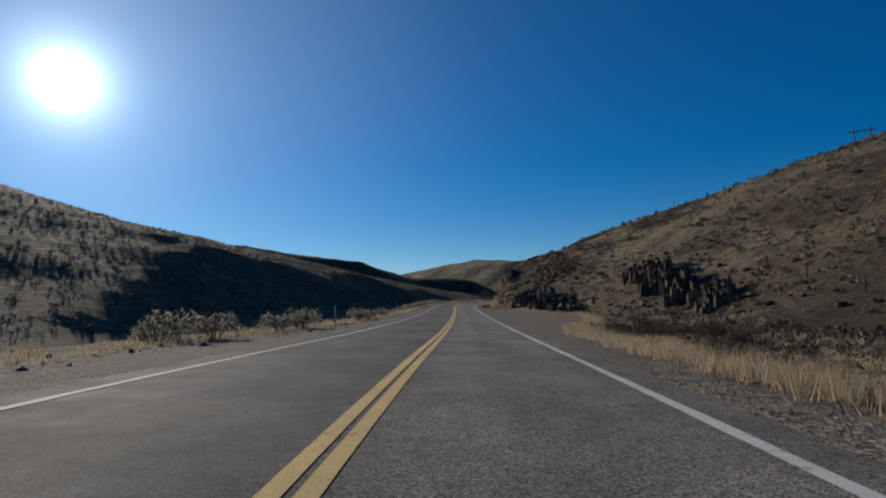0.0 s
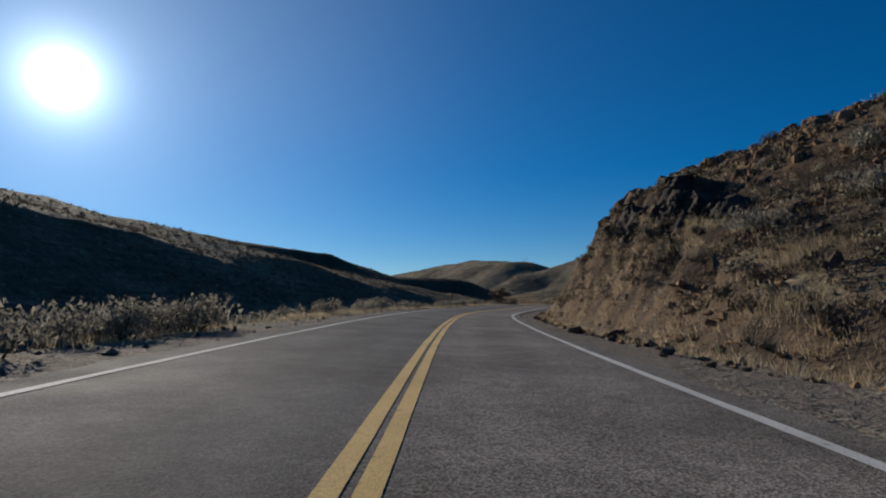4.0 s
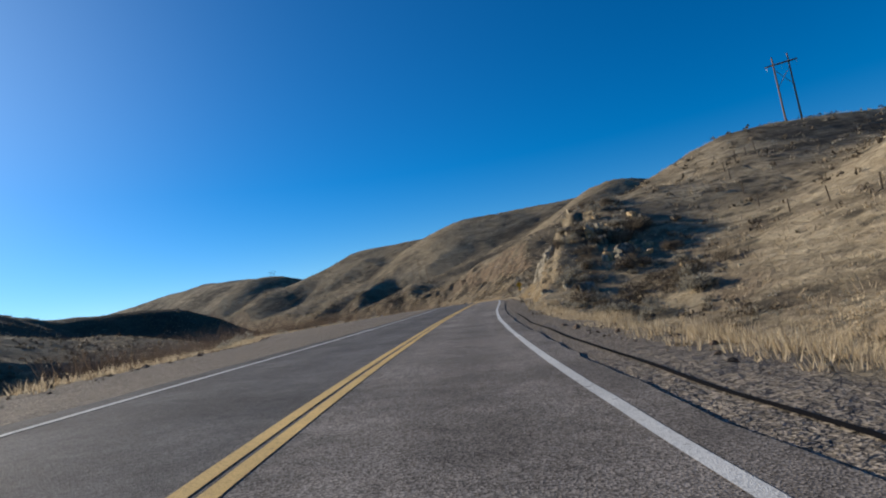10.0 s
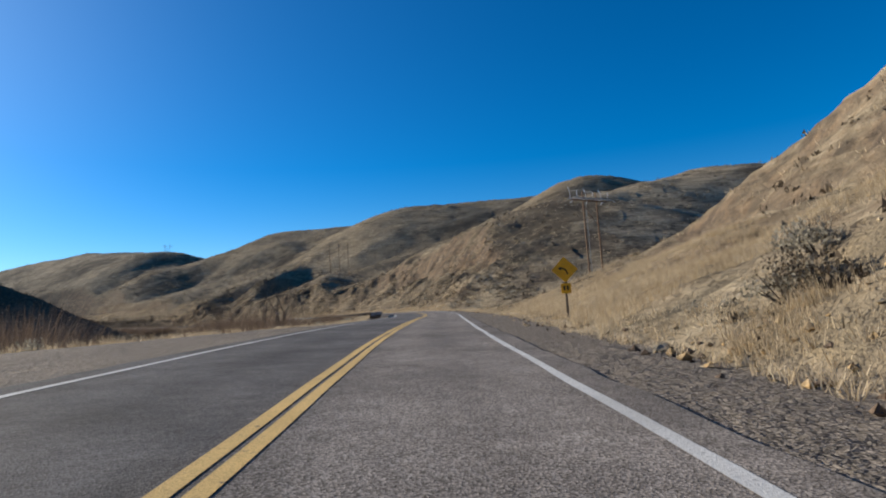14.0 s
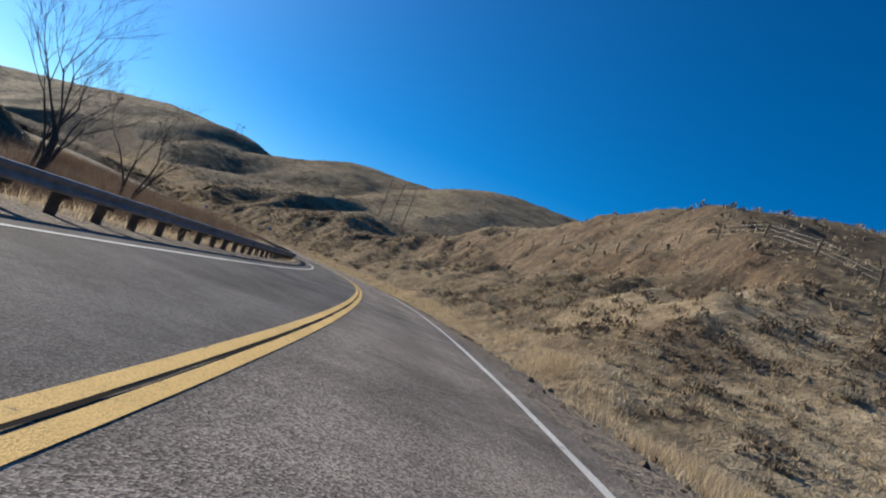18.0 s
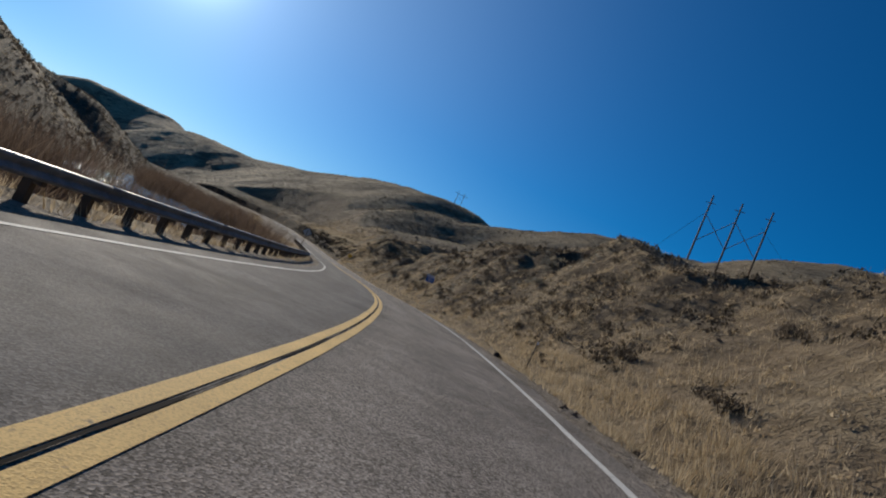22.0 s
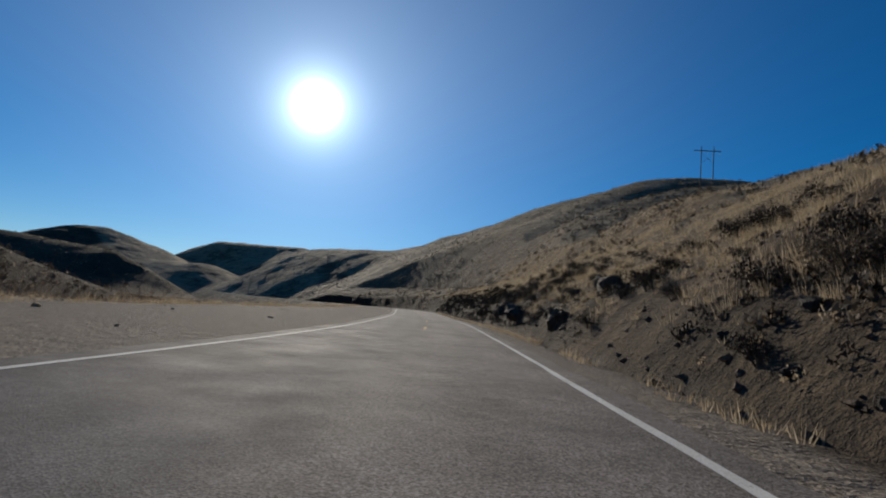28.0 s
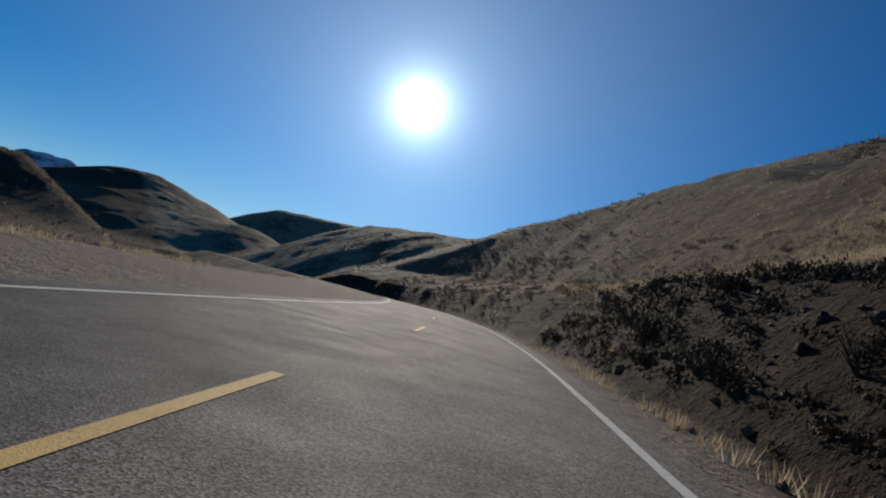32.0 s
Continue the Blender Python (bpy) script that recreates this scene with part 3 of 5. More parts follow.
def steepness(X, Y, H):
    gr = np.gradient(H)
    du = np.hypot(np.gradient(X, axis=0), np.gradient(Y, axis=0))
    dv = np.hypot(np.gradient(X, axis=1), np.gradient(Y, axis=1))
    return np.hypot(gr[0] / du, gr[1] / dv)


gx, gy = np.meshgrid(np.arange(-960, 561, 4.0), np.arange(-160, 1601, 4.0))
gs, gd, gz = road_sd(gx.ravel(), gy.ravel())
gh = ground(gx.ravel(), gy.ravel(), gs, gd, gz).reshape(gx.shape)
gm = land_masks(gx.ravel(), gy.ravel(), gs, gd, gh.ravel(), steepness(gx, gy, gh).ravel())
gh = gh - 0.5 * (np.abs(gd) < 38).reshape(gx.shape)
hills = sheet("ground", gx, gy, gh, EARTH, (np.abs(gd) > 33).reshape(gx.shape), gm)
tagged(hills, "dry grassy canyon hills dotted with sagebrush", "hillside", kind="structure")

ss = np.r_[np.arange(-60, 720, 0.7), np.arange(720, 1100, 2.0)]
dd = np.r_[np.arange(-38, -12, 1.0), np.arange(-12, -4.6, 0.35), np.arange(-4.6, 4.6, 1.15), np.arange(4.6, 16, 0.35), np.arange(16, 24, 0.6), np.arange(24, 38.5, 1.2)]
VS, VD = np.meshgrid(ss, dd, indexing="ij")
VP = road_at(VS, VD)
vx, vy = VP[..., 0].ravel(), VP[..., 1].ravel()
vh = ground(vx, vy, VS.ravel(), VD.ravel(), VP[..., 2].ravel()).reshape(VS.shape)
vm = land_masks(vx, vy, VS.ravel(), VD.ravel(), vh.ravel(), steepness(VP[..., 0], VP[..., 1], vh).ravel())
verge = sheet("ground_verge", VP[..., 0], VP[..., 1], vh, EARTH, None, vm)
tagged(verge, "gravel shoulders and cut banks along the road", "roadside", kind="structure")


def ribbon(name, s, d, lift, material, masks=None):
    """A strip on the road: s along it, d across it (one row, or one for each s)."""
    D = np.broadcast_to(d, (len(s), np.shape(d)[-1]))
    S = np.broadcast_to(np.asarray(s)[:, None], D.shape)
    P = road_at(S, D, lift)
    return sheet(name, P[..., 0], P[..., 1], P[..., 2], material, None, masks(S, D) if masks else None)


# the right lane widens and narrows a little (by y)
LANE_R = [(-80, 3.4), (40, 3.4), (105, 3.6), (135, 3.8), (163, 3.62), (185, 3.45), (205, 3.35), (222, 3.25), (300, 3.3), (345, 3.4), (375, 3.6), (392, 3.72), (420, 3.85), (520, 4.0), (552, 4.2), (580, 4.0), (620, 4.0), (665, 3.7), (690, 3.55), (740, 3.9), (1000, 3.8)]
PATCH_S, PATCH_D = 584.5, 2.85
rs = np.r_[np.arange(-60, 720, 0.8), np.arange(720, 1090, 2.5)]
LANE_L = [(-80, 3.75), (120, 3.75), (163, 3.5), (206, 3.6), (227, 3.75), (267, 3.55), (295, 3.75), (1000, 3.75)]
left_lane = smooth(np.interp(np.interp(rs, RS, RP[:, 1]), *zip(*LANE_L)), 25)
right_lane = smooth(np.interp(np.interp(rs, RS, RP[:, 1]), *zip(*LANE_R)), 25)
fray = 0.10 * fbm(rs, rs * 0, 1.7, 3, 31) + 0.06 * fbm(rs, rs * 0, 0.6, 2, 32)
cols = np.linspace(-1, 1, 21)
edge_d = np.stack([np.where(cols < 0, cols * (left_lane[i] + 0.62 + fray[i]), cols * (right_lane[i] + 0.62 + 1.3 * fray[len(rs) - 1 - i])) for i in range(len(rs))])


def wheel_tracks(S, D):
    a = np.abs(D)
    t = np.exp(-((a - 0.95) / 0.45) ** 2) + np.exp(-((a - 2.75) / 0.45) ** 2)
    return {"oncoming": np.clip(0.5 - D * 4 + 0.3 * fbm(S, D * 4, 3, 3, 39), 0, 1) * 0.9, "lane": np.clip(0.25 + 0.6 * t + 0.2 * fbm(S, D * 3, 9, 3, 33), 0, 1)}


road = ribbon("road", rs, edge_d, 0.0, ASPHALT, wheel_tracks)
tagged(road, "worn grey chip-sealed two-lane asphalt road", "road", kind="structure")
wob = 0.012 * fbm(rs, rs * 0, 3, 3, 34)
for side in (-1, 1):
    mid = (left_lane if side < 0 else right_lane) * side + wob * 2
    wide = 0.07 if side < 0 else 0.082 + 0.03 * np.exp(-((rs - 172) / 40) ** 2)
    worn = 0.018 * fbm(rs, rs * 0, 0.9, 3, 38)
    ln = ribbon("edge_line", rs, np.stack([mid - wide + wob, mid + wide - wob + worn], 1), 0.007, WHITE)
    tagged(ln, "worn white painted edge line of the road", "road marking", kind="structure")
for side, upto in ((-1, 660), (1, 636)):
    part_s = rs[rs < upto]
    w = wob[: len(part_s)]
    ln = ribbon("centre_line", part_s, np.stack([side * 0.112 - 0.078 + w, side * 0.112 + 0.078 + w], 1), 0.007, YELLOW)
    tagged(ln, "worn yellow painted centre line of the road", "road marking", kind="structure")
for k in range(-7, 14):
    a = 800.6 + 16.1 * k
    if a > 712:
        ln = ribbon("centre_dash", np.linspace(a, a + 4.0, 6), np.array([-0.075, 0.075]), 0.007, YELLOW)
        tagged(ln, "short yellow dash of the broken centre line", "road marking", kind="structure")
cs = np.arange(380, 650, 0.25)
cd = 0.02 * fbm(cs, cs * 0, 1.2, 4, 35)
cw = 0.016 + 0.02 * fbm(cs, cs * 0, 0.8, 3, 36)
tagged(ribbon("road_crack", cs, np.stack([cd - cw, cd + cw], 1), 0.011, TAR), "long dark crack between the yellow lines", "road crack", kind="structure")
cs = np.arange(205, 268, 0.3)
cd = 4.45 + 0.12 * fbm(cs, cs * 0, 5, 3, 37)
tagged(ribbon("seal_edge", cs, np.stack([cd - 0.05, cd + 0.06], 1), -0.03, TAR), "dark tar seam along the edge of the seal", "road seam", kind="structure")

# fine branching cracks in the right lane
crng = np.random.RandomState(77)
for k in range(26):
    s0 = crng.uniform(470, 530)
    turn = crng.choice([0.15, 1.3]) * crng.choice([-1, 1]) + crng.uniform(-0.3, 0.3)
    u = np.linspace(0, crng.uniform(1.5, 5), 26)
    cs = s0 + u * math.cos(turn) + 0.12 * fbm(u, u * 0, 0.9, 3, 300 + k)
    cd = np.clip(crng.uniform(0.4, 3.2) + u * math.sin(turn) * 0.7 + 0.10 * fbm(u, u * 0 + 5, 0.7, 3, 330 + k), 0.3, 3.5)
    nx, ny = -np.gradient(cd), np.gradient(cs)
    nn = np.hypot(nx, ny) + 1e-6
    half = 0.0035 + 0.002 * fbm(u, u * 0, 0.3, 2, 360 + k)
    P = road_at(np.stack([cs - nx / nn * half, cs + nx / nn * half], 1), np.stack([cd - ny / nn * half, cd + ny / nn * half], 1), 0.006)
    tagged(sheet("road_crack", P[..., 0], P[..., 1], P[..., 2], TAR), "thin dark crack in the worn asphalt", "road crack", kind="structure")
# a dark round patch in the lane
pa = np.linspace(0, 2 * np.pi, 25)
pr = np.array([0.001, 0.6, 1.0])
PA, PR = np.meshgrid(pa, pr, indexing="ij")
PR = PR * (1 + 0.12 * np.sin(3 * PA + 1) + 0.06 * np.sin(7 * PA))
P = road_at(PATCH_S + 0.34 * PR * np.cos(PA), PATCH_D + 0.2 * PR * np.sin(PA), 0.006)
tagged(sheet("road_patch", P[..., 0], P[..., 1], P[..., 2], TAR), "dark oily patch in the asphalt lane", "road patch", kind="structure")

# creek in the valley floor on the left
wsn = np.arange(330, 900, 4.0)
wl, wr = -np.interp(np.interp(wsn, RS, RP[:, 1]), *zip(*EDGE_L)) - 34, -np.interp(np.interp(wsn, RS, RP[:, 1]), *zip(*EDGE_L)) - 11
WP = road_at(np.stack([wsn, wsn, wsn], 1), np.stack([wl, (wl + wr) / 2, wr], 1))
water = sheet("water", WP[..., 0], WP[..., 1], np.full(WP.shape[:2], FLOOR + 0.42), WATER)
tagged(water, "glinting shallow creek in the valley floor", "creek", kind="structure")

# low plain beyond the hills
fx, fy = np.meshgrid(np.arange(-9000, 9001, 600.0), np.arange(-9000, 9001, 600.0))
plain_ = sheet("ground_plain", fx, fy, np.full(fx.shape, -26.0), EARTH)
tagged(plain_, "low dry plain beyond the hills", "plain", kind="structure")

# snowy range far beyond the valley
ma = np.radians(np.linspace(-82, -50, 90))
me_ = np.linspace(0, 1, 14)
MA, ME = np.meshgrid(ma, me_, indexing="ij")
top = 350 * np.exp(-((np.degrees(MA) + 62) / 6.5) ** 2) + 60 + 28 * fbm(np.degrees(MA) * 9, ME * 0, 18, 5, 41)
rad = 3900 + 500 * ME
mz = top * ME ** 0.8 - 40 + 30 * fbm(np.degrees(MA) * 14, ME * 60, 22, 4, 42) * ME
mountain = sheet("mountain_backdrop", 70 + np.sin(MA) * rad, 700 + np.cos(MA) * rad, mz, SNOW)
tagged(mountain, "snow-streaked blue mountain range far away", "mountain", kind="structure")

# ---- things: helpers ----
def thing(name, label, category, group="", at=None):
    ob = new(name)
    tagged(ob, label, category, group)
    if at is not None:
        ob.matrix_world = at
    return ob


def part(name, bm, material, parent, label=""):
    me = bpy.data.meshes.new(name)
    bm.to_mesh(me)
    bm.free()
    me.materials.append(material)
    ob = new(name, me)
    ob.parent = parent
    if label:
        ob["label"] = label
    return ob


def share(name, me, parent, m):
    """One more piece on a mesh that others have too."""
    ob = new(name, me)
    ob.parent = parent
    ob.matrix_basis = m
    return ob


def box(bm, sx, sy, sz, m=None, bevel=0.0):
    r = bmesh.ops.create_cube(bm, size=1.0, matrix=(m or Matrix()) @ Matrix.Diagonal((sx, sy, sz, 1)))
    if bevel:
        es = list({e for v in r["verts"] for e in v.link_edges})
        bmesh.ops.bevel(bm, geom=es, offset=bevel, segments=1, affect="EDGES")
    return bm


def rod(bm, a, b, ra, rb=None, sides=8):
    """A tapered round bar from a to b."""
    a, b = Vector(a), Vector(b)
    m = Matrix.Translation((a + b) / 2) @ (b - a).to_track_quat("Z", "Y").to_matrix().to_4x4()
    bmesh.ops.create_cone(bm, cap_ends=True, segments=sides, radius1=ra, radius2=ra if rb is None else rb, depth=(b - a).length, matrix=m)
    return bm


def bar(name, a, b, r, material, parent, label="", sides=8, rb=None):
    return part(name, rod(bmesh.new(), a, b, r, rb, sides), material, parent, label)


def facing(s, d, turn=0.0, dz=0.0):
    """A pose on the ground beside the road, facing traffic that comes along it (its -y side)."""
    p = road_at(s, d)
    t = np.interp(s, RS, np.unwrap(np.arctan2(RT[:, 1], RT[:, 0])))
    z = float(ground_at(p[0], p[1])[0])
    return pose(p[0], p[1], z + dz, 0, 0, math.degrees(t) - 90 + turn)


# ---- roadside posts ----
def marker_post(at, tall, slim, material, dot, lean=0.0):
    ob = thing("marker_post", "slim brown steel delineator post in roadside grass" if material is BROWN_STEEL else "slim white delineator post on the gravel shoulder", "road post", "posts along the road", at @ pose(0, 0, 0, 0, lean, 0))
    bm = bmesh.new()
    box(bm, 0.006, slim * 1.2, tall + 0.2, pose(0, 0, tall / 2 - 0.1))
    box(bm, slim, 0.008, tall + 0.2, pose(0, -slim * 0.6, tall / 2 - 0.1))
    box(bm, slim, 0.008, tall + 0.2, pose(0, slim * 0.6, tall / 2 - 0.1))
    part("stake", bm, material, ob)
    part("reflector", box(bmesh.new(), 0.075, 0.012, 0.11, pose(0, -slim * 0.6 - 0.011, tall - 0.12), 0.003), dot, ob, "small reflector plate")
    return ob


for s, d, tall in ((196, 5.7, 1.15), (279, 6.0, 1.2), (414, 6.3, 1.35), (483, 6.3, 1.3), (548, 6.4, 1.4), (644, 5.7, 1.5)):
    marker_post(facing(s, d), tall, 0.038, BROWN_STEEL, SIGN_WHITE, lean=math.sin(s) * 2.5)
for s, d in ((35, -6.7), (69, -6.7)):
    marker_post(facing(s, d), 1.25, 0.06, WHITE_PLASTIC if s < 100 else BROWN_STEEL, SIGN_WHITE, lean=math.cos(s) * 2)


# ---- signs ----
def plate(w, h, corner, thick=0.004):
    """A flat sheet with rounded corners, upright, facing -y, about the origin."""
    bm = bmesh.new()
    pts = []
    for cx, cz, a0 in ((w / 2 - corner, h / 2 - corner, 0), (-w / 2 + corner, h / 2 - corner, 90), (-w / 2 + corner, -h / 2 + corner, 180), (w / 2 - corner, -h / 2 + corner, 270)):
        for k in range(5):
            a = radians(a0 + k * 22.5)
            pts.append(bm.verts.new((cx + corner * math.cos(a), 0, cz + corner * math.sin(a))))
    f = bm.faces.new(pts)
    r = bmesh.ops.extrude_face_region(bm, geom=[f])
    bmesh.ops.translate(bm, vec=(0, thick, 0), verts=[v for v in r["geom"] if isinstance(v, bmesh.types.BMVert)])
    bmesh.ops.recalc_face_normals(bm, faces=bm.faces)
    return bm


def moved(bm, m):
    bmesh.ops.transform(bm, matrix=m, verts=bm.verts)
    return bm


def wood_post(ob, tall, w=0.1):
    part("post", box(bmesh.new(), w, w, tall + 0.4, pose(0, 0.06, tall / 2 - 0.2), 0.008), POST_WOOD, ob, "weathered square wooden post")


def bolts(ob, zs, y=-0.012):
    for z in zs:
        bar("bolt", (0, y, z), (0, y - 0.012, z), 0.012, STEEL, ob, sides=6)


def curve_sign(at):
    ob = thing("curve_warning_sign", "yellow diamond curve sign with a speed plate, on a wooden post", "road sign", at=at)
    wood_post(ob, 2.7)
    face = part("sign_face", moved(plate(0.86, 0.86, 0.06), pose(0, -0.004, 2.35) @ pose(0, 0, 0, 0, 45, 0)), SIGN_YELLOW, ob, "yellow diamond sheet")
    bm = bmesh.new()
    last = None
    for k in range(9):
        a = radians(k * 12)
        p = Vector((0.12 - 0.26 * (1 - math.cos(a)), -0.009, 2.12 + 0.30 * math.sin(a)))
        if last:
            q = p - last
            side = Vector((q.z, 0, -q.x)).normalized() * 0.035
            bm.faces.new([bm.verts.new(v) for v in (last - side, last + side, p + side, p - side)])
        last = p
    bm.faces.new([bm.verts.new(v) for v in ((-0.17, -0.009, 2.50), (-0.17, -0.009, 2.32), (-0.30, -0.009, 2.41))])
    part("arrow", bm, SIGN_BLACK, face, "black curve arrow")
    small = part("speed_plate", moved(plate(0.46, 0.46, 0.04), pose(0, -0.004, 1.48)), SIGN_YELLOW, ob, "small yellow speed plate")
    bm = bmesh.new()
    for x in (-0.08, 0.08):
        box(bm, 0.09, 0.002, 0.2, pose(x, -0.008, 1.50))
    part("number_bars", bm, SIGN_BLACK, small)
    bolts(ob, (2.6, 2.1, 1.6))


def warning_sign(at):
    ob = thing("diamond_warning_sign", "orange-yellow diamond warning sign on a wooden post", "road sign", at=at)
    wood_post(ob, 2.5)
    face = part("sign_face", moved(plate(0.82, 0.82, 0.05), pose(0, -0.004, 2.05) @ pose(0, 0, 0, 0, 45, 0)), SIGN_YELLOW, ob, "orange-yellow diamond sheet")
    for z, w in ((2.23, 0.3), (2.07, 0.5), (1.91, 0.36)):
        part("letter_bar", box(bmesh.new(), w, 0.002, 0.075, pose(0, -0.008, z)), SIGN_BLACK, face)
    bolts(ob, (2.4, 1.75))


def blue_sign(at):
    ob = thing("blue_information_sign", "blue and white information sign on a leaning wooden post", "road sign", at=at)
    wood_post(ob, 2.3)
    face = part("sign_face", moved(plate(0.92, 0.62, 0.04), pose(0.03, -0.004, 2.0) @ pose(0, 0, 0, 0, 3, 0)), SIGN_BLUE, ob, "blue sheet")
    part("top_panel", moved(plate(0.92, 0.22, 0.03), pose(0.01, -0.006, 2.42) @ pose(0, 0, 0, 0, 3, 0)), SIGN_WHITE, ob, "white upper panel")
    for z, w in ((2.16, 0.52), (2.00, 0.6), (1.84, 0.4)):
        part("letter_bar", box(bmesh.new(), w, 0.002, 0.045, pose(0.03, -0.009, z, 0, 3, 0)), SIGN_WHITE, face)
    for w, z in ((0.5, 2.43),):
        part("letter_bar", box(bmesh.new(), w, 0.002, 0.06, pose(0.01, -0.012, z, 0, 3, 0)), SIGN_BLUE, ob)
    bolts(ob, (2.2, 1.8), -0.016)


def sign_back(at):
    ob = thing("diamond_sign_back", "grey back of a diamond road sign on a wooden post", "road sign", at=at)
    wood_post(ob, 3.6)
    part("sign_sheet", moved(plate(0.86, 0.86, 0.05), pose(0, 0.115, 3.3) @ pose(0, 0, 0, 0, 45, 0)), ALUMINIUM, ob, "bare grey aluminium back")
    part("stiffener", box(bmesh.new(), 0.9, 0.02, 0.04, pose(0, 0.10, 3.3)), ALUMINIUM, ob)


curve_sign(facing(346, 7.8))
blue_sign(facing(589.3, 7.5, 0, 0.1) @ pose(0, 0, 0, 0, -5, 0))
warning_sign(facing(671, 6.9, 0, 0.25))
sign_back(facing(604, -7.2))


# ---- guardrail on the outside of the long bend ----
def guardrail(s0, s1, d):
    ob = thing("guardrail", "galvanised W-beam guardrail on steel posts beside the bend", "guardrail")
    # W section: offset towards the road, height
    prof = [(0.0, 0.40), (0.045, 0.425), (0.045, 0.485), (-0.03, 0.54), (-0.03, 0.58), (0.045, 0.635), (0.045, 0.695), (0.0, 0.72)]
    n = round((s1 - s0) / 7.62)
    step = (s1 - s0) / n

    def base(s):
        p = road_at(s, d)
        return p, ground_at(p[..., 0].ravel(), p[..., 1].ravel()).reshape(np.shape(s))

    for k in range(n):
        s = np.linspace(s0 + k * step - (0.15 if k else 0), s0 + (k + 1) * step, 7)
        out = np.array([q[0] for q in prof]) + (0.004 if k % 2 else 0.0)
        P = road_at(np.repeat(s[:, None], len(prof), 1), d + np.repeat(out[None], len(s), 0))
        z = np.repeat((road_at(s, d)[:, 2] - 0.03)[:, None], len(prof), 1) + np.array([q[1] for q in prof])
        rail = sheet("rail", P[..., 0], P[..., 1], z, STEEL)
        rail.parent = ob
        so = rail.modifiers.new("thick", "SOLIDIFY")
        so.thickness = 0.004
    bm = box(bmesh.new(), 0.19, 0.16, 1.4, pose(0, 0, 0.06), 0.01)
    first = part("post", bm, POST_WOOD, ob, "dark square wooden post")
    bmb = box(bmesh.new(), 0.16, 0.14, 0.36, pose(0.176, 0, 0.56), 0.008)
    block = part("offset_block", bmb, POST_WOOD, ob, "dark offset block")
    for k in range(4 * n + 1):
        s = s0 + k * step / 4
        p = road_at(s, d - 0.30)
        a = np.interp(s, RS, np.unwrap(np.arctan2(RT[:, 1], RT[:, 0])))
        m = pose(p[0], p[1], p[2] - 0.1, 0, 0, math.degrees(a) - 90)
        if k == 0:
            first.matrix_basis, block.matrix_basis = m, m
        else:
            share("post", first.data, ob, m)
            share("offset_block", block.data, ob, m)
    # flared end piece
    bm = bmesh.new()
    box(bm, 0.03, 0.5, 0.34, pose(0, 0, 0.56), 0.01)
    box(bm, 0.16, 0.35, 0.12, pose(0.05, 0.6, 0.1), 0.01)
    p = road_at(s0 - 0.2, d + 0.03)
    a = np.interp(s0, RS, np.unwrap(np.arctan2(RT[:, 1], RT[:, 0])))
    end = part("end_terminal", bm, STEEL, ob, "flat steel end terminal")
    end.matrix_basis = pose(p[0], p[1], p[2] - 0.1, 0, 0, math.degrees(a))
    return ob


guardrail(384, 690, -LANE - 2.0)


# ---- power line structures ----
def insulator(a, b, parent, r=0.055):
    bm = bmesh.new()
    a, b = Vector(a), Vector(b)
    n = 6
    for k in range(n):
        p = a.lerp(b, (k + 0.5) / n)
        q = (b - a).normalized() * 0.02
        rod(bm, p - q, p + q, r, r * 0.7, 8)
    rod(bm, a, b, 0.015, sides=6)
    return part("insulator", bm, PORCELAIN, parent, "white porcelain insulator")


def h_frame(at, tall, apart, arm, label, brace=True, detail=True):
    ob = thing("utility_pole", label, "power pole", "power line poles", at)
    for x in (-apart / 2, apart / 2):
        bar("pole", (x, 0, -1.2), (x, 0, tall), 0.19, POLE_WOOD, ob, rb=0.13, sides=10)
    for y in (-0.2, 0.2):
        part("crossarm", box(bmesh.new(), arm, 0.09, 0.18, pose(0, y, tall - 1.6), 0.01), POLE_WOOD, ob)
    if brace:
        for sx in (-1, 1):
            bar("x_brace", (sx * apart / 2, 0.12 * sx, tall - 2.6), (-sx * apart / 2, 0.12 * sx, tall - 6.2), 0.05, POLE_WOOD, ob, sides=6)
    if detail:
        for x in (-arm / 2 + 0.25, 0, arm / 2 - 0.25):
            insulator((x, 0, tall - 1.7), (x, 0, tall - 2.7), ob)
    return ob


def switch_frame(at):
    ob = h_frame(at, 16.5, 3.7, 9.6, "two-pole wooden switch structure with steel crossarms above the fence", detail=False)
    tall = 16.5
    for y in (-0.75, 0.75):
        part("steel_beam", box(bmesh.new(), 10.2, 0.1, 0.2, pose(0, y, tall - 1.3), 0.01), STEEL, ob, "pale steel beam")
    for k in range(8):
        x = -4.9 + k * 1.4
        bar("lattice", (x, -0.75, tall - 1.3), (x, 0.75, tall - 1.3), 0.035, STEEL, ob, sides=6)
    for x in (-4.2, 0.0, 4.2):
        for y in (-0.75, 0.75):
            insulator((x, y, tall - 1.2), (x, y, tall - 0.1), ob, 0.09)
            insulator((x + 0.5, y, tall - 1.45), (x + 0.9, y * 2.2, tall - 1.9), ob, 0.08)
        bar("switch_blade", (x, -0.8, tall - 0.05), (x, 0.9, tall + 0.1), 0.03, STEEL, ob, sides=6)
        bar("switch_horn", (x, 0.9, tall + 0.1), (x + 0.15, 1.3, tall + 0.9), 0.035, PORCELAIN, ob, sides=6)
    bar("conduit", (-1.25, -0.1, -0.5), (-1.25, -0.1, tall - 1.4), 0.05, STEEL, ob, "thin steel operating rod")
    return ob


def on_land(x, y, turn, dz=0.0):
    return pose(x, y, float(ground_at(x, y)[0]) + dz, 0, 0, turn)


